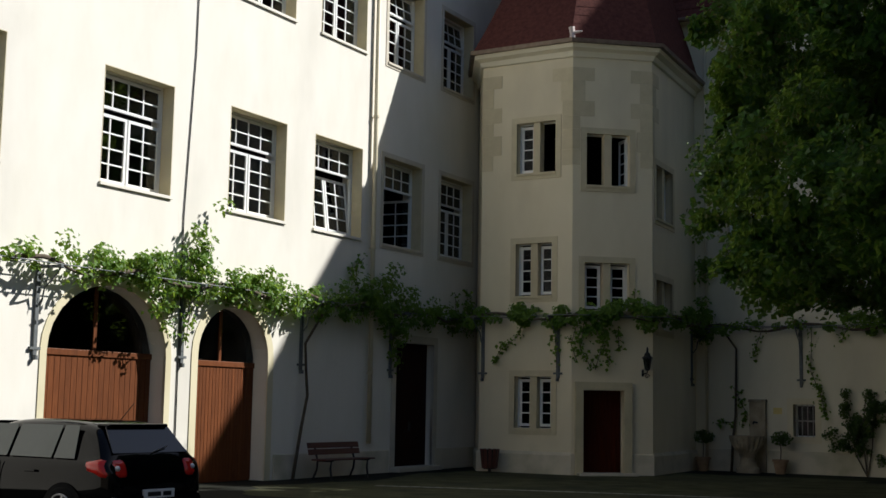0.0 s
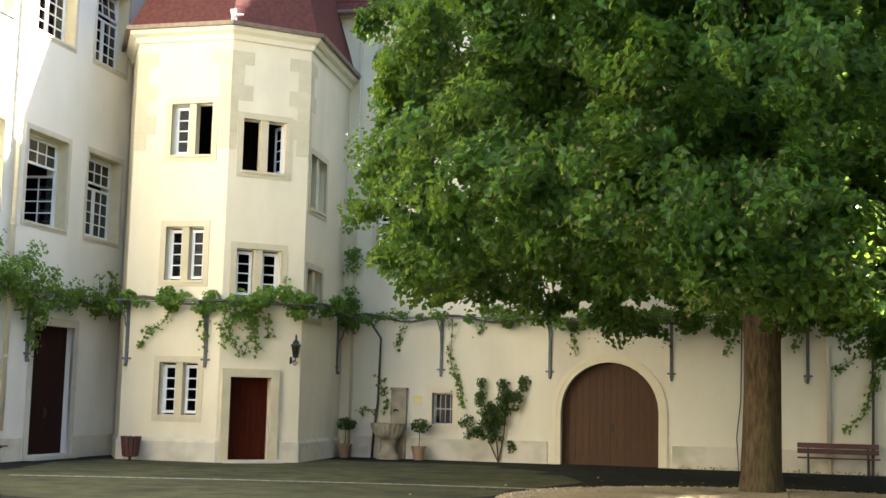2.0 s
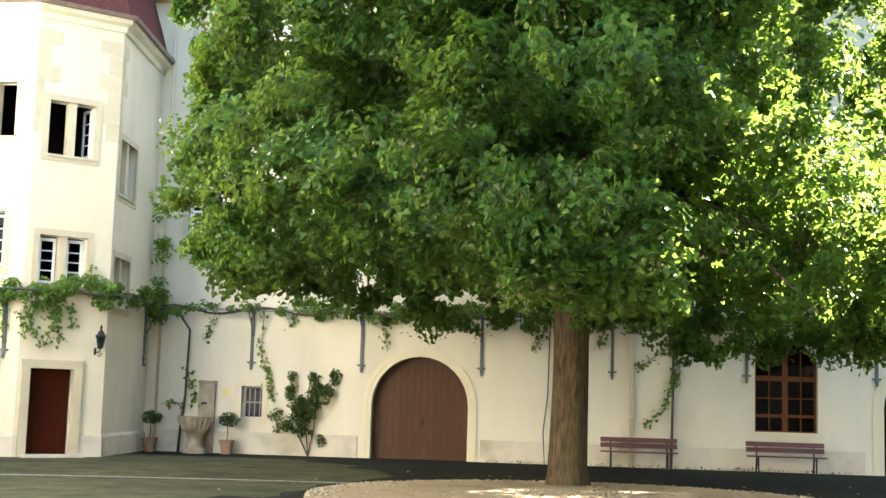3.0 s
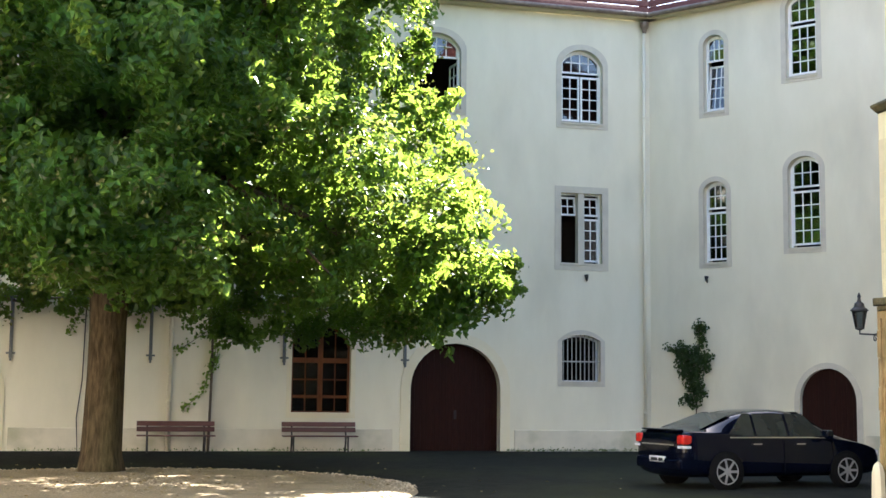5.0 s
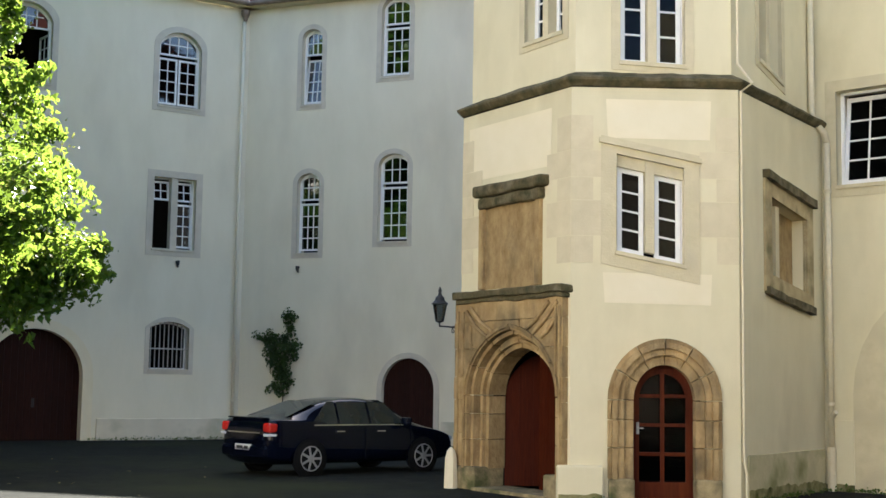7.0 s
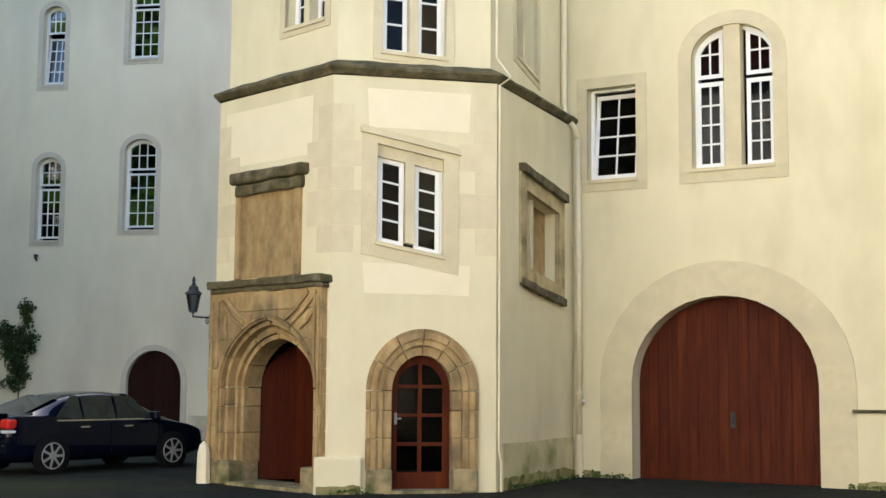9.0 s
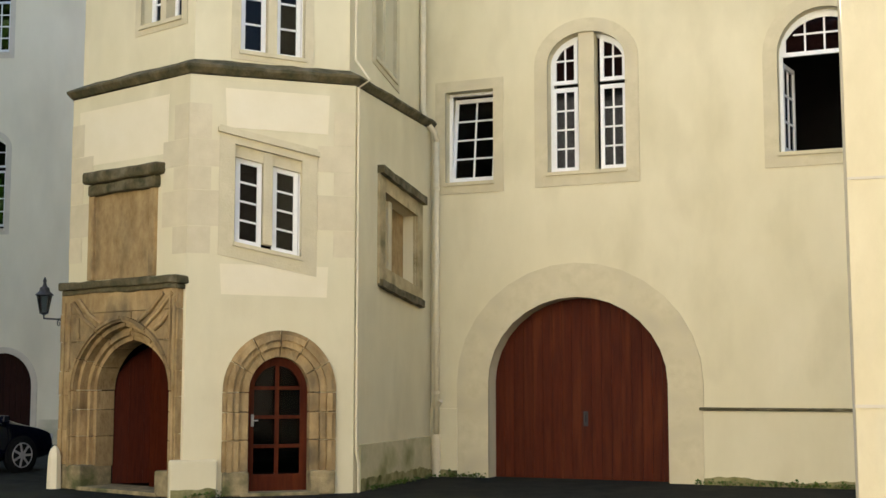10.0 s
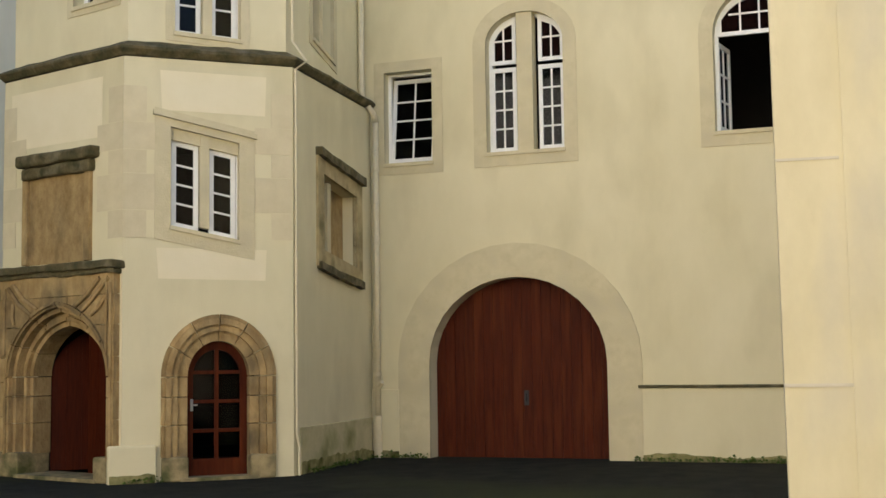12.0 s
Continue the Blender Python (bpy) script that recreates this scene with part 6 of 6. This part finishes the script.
u = k(-6.43)[0]
shrub("climbing_rose", M_B, [[(u, -0.1, 0), (u - 0.3, -0.12, 0.6), (u - 0.4, -0.12, 1.5), (u - 0.6, -0.1, 2.2)], [(u, -0.1, 0), (u + 0.15, -0.12, 0.8), (u + 0.2, -0.12, 1.6), (u + 0.75, -0.1, 2.4)], [(u, -0.1, 0.0), (u - 0.1, -0.15, 1.0), (u, -0.12, 2.2)]],
      [((u - 0.1, -0.2, 1.3), (0.35, 0.15, 0.3), 700), ((u + 0.25, -0.2, 1.75), (0.3, 0.12, 0.3), 420), ((u - 0.45, -0.15, 1.9), (0.2, 0.1, 0.4), 260), ((u + 0.65, -0.12, 2.25), (0.14, 0.08, 0.2), 110), ((u - 0.75, -0.15, 0.95), (0.25, 0.1, 0.2), 180), ((u + 0.05, -0.15, 2.25), (0.12, 0.08, 0.15), 80), ((u - 0.2, -0.2, 0.85), (0.3, 0.12, 0.2), 220), ((u + 0.35, -0.12, 0.4), (0.1, 0.08, 0.3), 60)], "bushy climbing rose against the cream wall", 61)
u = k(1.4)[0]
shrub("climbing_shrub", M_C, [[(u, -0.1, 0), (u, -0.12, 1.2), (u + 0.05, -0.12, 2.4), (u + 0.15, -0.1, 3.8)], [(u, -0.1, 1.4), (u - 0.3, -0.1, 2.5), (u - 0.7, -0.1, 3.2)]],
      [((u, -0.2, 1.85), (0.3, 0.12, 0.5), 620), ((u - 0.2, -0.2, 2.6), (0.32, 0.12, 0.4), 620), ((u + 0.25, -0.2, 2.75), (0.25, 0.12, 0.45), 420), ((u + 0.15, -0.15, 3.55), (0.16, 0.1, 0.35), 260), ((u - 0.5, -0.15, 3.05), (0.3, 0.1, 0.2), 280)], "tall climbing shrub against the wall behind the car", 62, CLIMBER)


# ---- lanterns, bollard ----
def lantern(m, u, z, reach, label, flip=1):
    l = thing("wall_lantern", m @ Matrix.Translation((u, 0, z)) @ Matrix.Scale(0.74, 4), label, "lantern", "wall lanterns")
    part("wall_plate", boxes((-0.04, 0.04, -0.03, 0.0, -0.12, 0.12), bevel=0.008), IRON, l)
    part("arm", tube([(0, 0, 0), (-0.3 * reach * flip, -0.12, -0.03), (-reach * flip, -0.22, 0.0), (-reach * flip, -0.22, 0.12)], 0.02, 8), IRON, l)
    part("scroll", tube([(-0.14 * flip + 0.09 * math.cos(t) * (1 - t / 10), -0.1, -0.12 + 0.09 * math.sin(t) * (1 - t / 10)) for t in [0.4 * i for i in range(20)]], 0.012, 5), IRON, l)
    x, y = -reach * flip, -0.22
    bm = bmesh.new()
    lathe([(0.075, 0.12), (0.09, 0.14), (0.155, 0.5), (0.165, 0.52)], 6, bm, (x, y, 0))
    body = part("glass_case", bm, CARGLASS, l, "dark lantern glass")
    for i in range(6):
        a = 2 * math.pi * i / 6
        part("case_bar", tube([(x + 0.09 * math.cos(a), y + 0.09 * math.sin(a), 0.13), (x + 0.16 * math.cos(a), y + 0.16 * math.sin(a), 0.52)], 0.011, 5), IRON, l)
    part("base_ring", lathe([(0.03, 0.08), (0.1, 0.11), (0.1, 0.145), (0.05, 0.15)], 12, centre=(x, y, 0)), IRON, l)
    part("cap", lathe([(0.2, 0.51), (0.19, 0.54), (0.12, 0.6), (0.1, 0.68), (0.05, 0.72), (0.03, 0.8), (0.045, 0.83), (0.012, 0.92)], 12, centre=(x, y, 0)), IRON, l, "black metal lantern cap")
    return l


lantern(MG1, k(-0.02)[0], k(2.42)[0], 0.55, "black iron wall lantern at the portal tower corner")
lantern(MF2, LF2 - 0.28, k(2.36)[0], 0.1, "black iron wall lantern beside the tower door", -1)
bo = thing("stone_bollard", Matrix.Translation((10.72 * PLAN, 16.1 * PLAN, 0)), "pale stone guard bollard at the portal corner", "bollard")
part("stone", lathe([(0.115, -0.05), (0.11, 0.2), (0.1, 0.5), (0.07, 0.62), (0.02, 0.68)], 7), PLASTER_LIGHT, bo)


# ---- cars ----
def loft(stations, bm=None):
    """A car body from stations: x, then (half width, height) from the sill to the crown."""
    bm = bm or bmesh.new()
    rows = []
    for x, sec in stations:
        rows.append([bm.verts.new((x, -w, z)) for w, z in sec] + [bm.verts.new((x, w, z)) for w, z in reversed(sec)])
    for a, b in zip(rows, rows[1:]):
        for i in range(len(a) - 1):
            bm.faces.new((a[i], a[i + 1], b[i + 1], b[i]))
        bm.faces.new((a[-1], a[0], b[0], b[-1]))
    bm.faces.new(rows[0][::-1])
    bm.faces.new(rows[-1])
    bmesh.ops.recalc_face_normals(bm, faces=bm.faces[:])
    return bm


def wheel(c, x, y, r, side, alloy):
    w = part("wheel", lathe([(r * 0.62, -0.1), (r * 0.9, -0.105), (r, -0.07), (r, 0.07), (r * 0.9, 0.105), (r * 0.62, 0.1)], 32), RUBBER, c, smooth=True)
    w.matrix_basis = pose(x, y, r, 90 * side, 0, 0)
    part("rim", lathe([(r * 0.66, 0.085), (r * 0.62, 0.1), (r * 0.6, 0.06), (r * 0.1, 0.05)], 28), IRON, w)
    for i in range(7):
        a = 2 * math.pi * i / 7
        s = part("spoke", boxes((0.03, r * 0.68, -0.022, 0.022, 0.1, 0.114), bevel=0.005), alloy, w)
        s.matrix_basis = pose(0, 0, 0, 0, 0, math.degrees(a))
    part("rim_edge", tube([(r * 0.69 * math.cos(q * math.pi / 12), r * 0.69 * math.sin(q * math.pi / 12), 0.103) for q in range(25)], 0.012, 6), alloy, w)
    part("hub", lathe([(0.07, 0.09), (0.07, 0.112), (0.03, 0.122)], 12), alloy, w)


# opaque panels; light seen through the side windows is put into their colour
LIT_PANEL = material("lit_car_glass", (0.05, 0.066, 0.062), (0.06, 0.075, 0.07), 2.0, 0.03, bump=0, spec=0.6)
HALF_LIT_PANEL = material("half_lit_car_glass", (0.01, 0.013, 0.012), (0.026, 0.032, 0.03), 2.0, 0.03, bump=0, spec=0.6)
DARKPANEL = material("dark_car_glass", (0.006, 0.008, 0.008), (0.01, 0.012, 0.012), 2.0, 0.03, bump=0, spec=0.6)


def car(m, label, paint, length, height, hatch, wb):
    c = thing("car", m, label, "car", "parked cars")
    h = length / 2
    W = 0.88
    belt = 0.92 if not hatch else 0.95

    def sec(x, w, z0, zb, zt=None, wt=None):
        base = [(w * 0.86, z0), (w * 0.97, z0 + 0.12), (w, (z0 + zb) / 2 + 0.05), (w * 0.965, zb - 0.02), (w * 0.93, zb)]
        if zt is None:
            return x, base + [(w * 0.8, zb + 0.015), (w * 0.4, zb + 0.035), (0.001, zb + 0.04)]
        return x, base + [(wt, zt - 0.035), (wt * 0.75, zt - 0.005), (0.001, zt)]

    if hatch:
        st = [sec(-h, W * 0.78, 0.34, 0.6), sec(-h + 0.04, W * 0.9, 0.26, 0.84), sec(-h + 0.12, W * 0.95, 0.22, 0.97), sec(-h + 0.24, W * 0.98, 0.2, belt + 0.03, 1.17, W * 0.8), sec(-h + 0.52, W, 0.2, belt, height - 0.06, W * 0.69), sec(-h + 0.95, W, 0.2, belt, height - 0.01, W * 0.72),
              sec(-0.3, W, 0.2, belt - 0.01, height, W * 0.73), sec(0.35, W, 0.2, belt - 0.02, height - 0.05, W * 0.72), sec(1.1, W, 0.2, belt - 0.03), sec(h - 0.45, W * 0.97, 0.22, 0.8), sec(h - 0.1, W * 0.85, 0.25, 0.68), sec(h, W * 0.72, 0.32, 0.58)]
    else:
        st = [sec(-h, W * 0.82, 0.34, 0.78), sec(-h + 0.05, W * 0.93, 0.24, 1.0), sec(-h + 0.18, W * 0.97, 0.19, 1.045), sec(-h + 0.42, W, 0.18, 1.03), sec(-h + 1.2, W, 0.18, 0.99, height - 0.12, W * 0.64), sec(-h + 1.75, W, 0.18, 0.96, height - 0.02, W * 0.69),
              sec(0.0, W, 0.18, 0.94, height, W * 0.71), sec(0.5, W, 0.18, 0.92, height - 0.07, W * 0.7), sec(1.25, W, 0.18, 0.9), sec(h - 0.55, W * 0.97, 0.18, 0.83), sec(h - 0.14, W * 0.86, 0.22, 0.72), sec(h, W * 0.72, 0.3, 0.6)]
    body = part("body", loft(st), paint, c, smooth=True)
    sub = body.modifiers.new("round", "SUBSURF")
    sub.levels = sub.render_levels = 2
    # glazing panels, set a little outside the shell
    first = 3 if hatch else 4
    last = 6 if hatch else 7

    def panel(name, quad, lab):
        bm = bmesh.new()
        bm.faces.new([bm.verts.new(p) for p in quad])
        bmesh.ops.subdivide_edges(bm, edges=bm.edges[:], cuts=2, use_grid_fill=True)
        r = bmesh.ops.extrude_face_region(bm, geom=bm.faces[:])
        nrm = (Vector(quad[1]) - Vector(quad[0])).cross(Vector(quad[3]) - Vector(quad[0])).normalized()
        for g in r["geom"]:
            if isinstance(g, bmesh.types.BMVert):
                g.co += nrm * 0.006
        return part(name, bm, DARKPANEL if name != "side_window" else LIT_PANEL if hatch else HALF_LIT_PANEL, c, lab)

    zb, zt = belt + 0.035, height - 0.09
    for s in (-1, 1):
        yb, yt = s * W * 0.945, s * W * 0.745
        xs = ((-h + 0.62, -h + 1.0), (-h + 1.05, -0.25), (-0.19, 0.62)) if hatch else ((-h + 1.15, -h + 1.55), (-h + 1.6, -0.02), (0.04, 0.85))
        for i, (a, b) in enumerate(xs):
            at_, bt = (a + 0.12 if i == 0 else a), (b - 0.42 if i == 2 else b)
            lo = (a - (0.2 if i == 0 and not hatch else 0.0))
            q = [(lo, yb, zb), (b, yb, zb), (bt, yt, zt), (at_ + (0.12 if i == 0 and not hatch else 0), yt, zt)]
            panel("side_window", q if s < 0 else [q[1], q[0], q[3], q[2]], "dark tinted side window")
    if hatch:
        q = [(-h + 0.16, -W * 0.72, 1.06), (-h + 0.16, W * 0.72, 1.06), (-h + 0.43, W * 0.6, height - 0.1), (-h + 0.43, -W * 0.6, height - 0.1)]
    else:
        q = [(-h + 0.5, -W * 0.76, 1.085), (-h + 0.5, W * 0.76, 1.085), (-h + 1.25, W * 0.58, height - 0.1), (-h + 1.25, -W * 0.58, height - 0.1)]
    panel("rear_window", [q[1], q[0], q[3], q[2]], "dark tinted rear window")
    q = [(1.12, -W * 0.78, belt + 0.04), (1.12, W * 0.78, belt + 0.04), (0.42, W * 0.6, height - 0.06), (0.42, -W * 0.6, height - 0.06)]
    panel("windscreen", q, "dark tinted windscreen")
    for x in (-wb / 2 - 0.05, wb / 2 - 0.05):
        for s in (-1, 1):
            arch = part("wheel_arch", lathe([(0.36, -0.02), (0.375, 0.0), (0.3, 0.015)], 28), RUBBER, c)
            arch.matrix_basis = pose(x, s * (W + 0.002), 0.32, -90 * s, 0, 0)
            wheel(c, x, s * (W - 0.07), 0.325, -s, ALLOY)
    for s in (-1, 1):
        if hatch:
            bm = boxes((-h + 0.03, -h + 0.42, min(s * 0.48, s * 0.85), max(s * 0.48, s * 0.85), 0.75, 1.0), bevel=0.07)
            for v in bm.verts:  # a wedge that narrows along the flank
                f = (v.co.x + h - 0.03) / 0.39
                v.co.z = 0.91 + (v.co.z - 0.91) * (1 - 0.45 * f)
                v.co.x += 0.05 * (v.co.z - 0.87) / 0.12 + 0.1 * max(0.0, (abs(v.co.y) - 0.66) / 0.19) * (1 - f)
            tl = part("tail_light", bm, REDLENS, c, "red tail light", smooth=True)
            bm = bmesh.new()
            bmesh.ops.create_uvsphere(bm, u_segments=12, v_segments=8, radius=0.035, matrix=Matrix.Translation((-h + 0.055, s * 0.64, 0.88)))
            part("reflector", bm, CLEARLENS, tl, smooth=True)
        else:
            part("tail_light", boxes((-h - 0.0, -h + 0.22, s * 0.6 if s > 0 else -0.84, 0.84 if s > 0 else -0.6, 0.8, 0.98), bevel=0.05), REDLENS, c, "red tail light")
            part("reversing_light", boxes((-h - 0.004, -h + 0.2, s * 0.66 if s > 0 else -0.837, 0.837 if s > 0 else -0.66, 0.735, 0.785), bevel=0.01), CLEARLENS, c)
            part("belt_trim", boxes((-h + 1.0, 0.95, s * W * 0.955 - 0.012, s * W * 0.955 + 0.012, belt + 0.005, belt + 0.028)), CHROME, c, "chrome belt trim")
        part("headlight", boxes((h - 0.32, h - 0.1, s * 0.42 if s > 0 else -0.72, 0.72 if s > 0 else -0.42, 0.58, 0.7), bevel=0.03), CLEARLENS, c)
        for x in (-0.72, 0.25):
            part("door_handle", boxes((x - 0.1, x + 0.1, s * (W + 0.0) - 0.02, s * (W + 0.0) + 0.02, 0.8, 0.83), bevel=0.008), CHROME if not hatch else paint, c)
        mir = part("mirror", boxes((0.72, 0.86, s * (W + 0.1) - 0.1, s * (W + 0.1) + 0.1, 0.93, 1.08), bevel=0.035), paint, c)
        part("door_gap", boxes((-0.12, -0.112, s * (W * 0.995) - 0.006, s * (W * 0.995) + 0.006, 0.3, belt - 0.03), (1.0, 1.008, s * (W * 0.995) - 0.006, s * (W * 0.995) + 0.006, 0.3, belt - 0.06)), RUBBER, c)
    zp = 0.46 if not hatch else 0.5
    part("number_plate", boxes((-h - 0.03, -h + 0.05, -0.26, 0.26, zp, zp + 0.115), bevel=0.004), PLATE, c, "white plate with plain bars")
    part("plate_bar", boxes((-h - 0.034, -h, -0.2, -0.06, zp + 0.03, zp + 0.085), (-h - 0.034, -h, -0.02, 0.2, zp + 0.03, zp + 0.085)), IRON, c)
    part("bumper", boxes((-h - 0.03, -h + 0.12, -W * 0.86, W * 0.86, 0.34, 0.56), bevel=0.05), paint, c)
    if not hatch:
        part("boot_trim", boxes((-h - 0.012, -h + 0.1, -0.56, 0.56, 0.78, 0.805)), CHROME, c, "chrome boot strip")
        part("spoiler", boxes((-h + 0.02, -h + 0.16, -0.62, 0.62, 1.045, 1.075), bevel=0.012), paint, c)
    else:
        part("spoiler", boxes((-h + 0.38, -h + 0.62, -0.5, 0.5, height - 0.105, height - 0.06), bevel=0.02), paint, c)
        part("wiper", tube([(-h + 0.14, 0.0, 1.06), (-h + 0.18, -0.3, 1.14)], 0.008, 5), IRON, c)
        part("aerial", tube([(-h + 0.75, 0, height - 0.03), (-h + 0.5, 0, height + 0.2)], 0.006, 5), IRON, c)
    return c


car(Matrix.Translation((12.4, 22.54, 0)) @ pose(0, 0, 0, 0, 0, 7.85), "dark navy blue saloon car with alloy wheels", NAVY, 4.6, 1.46, False, 2.7)
car(Matrix.Translation((-9.45 * PLAN - 2.1, 10.95 * PLAN, 0)) @ pose(0, 0, 0, 0, 0, 177), "black hatchback car parked before the garage", BLACKPAINT, 4.2, 1.48, True, 2.58)
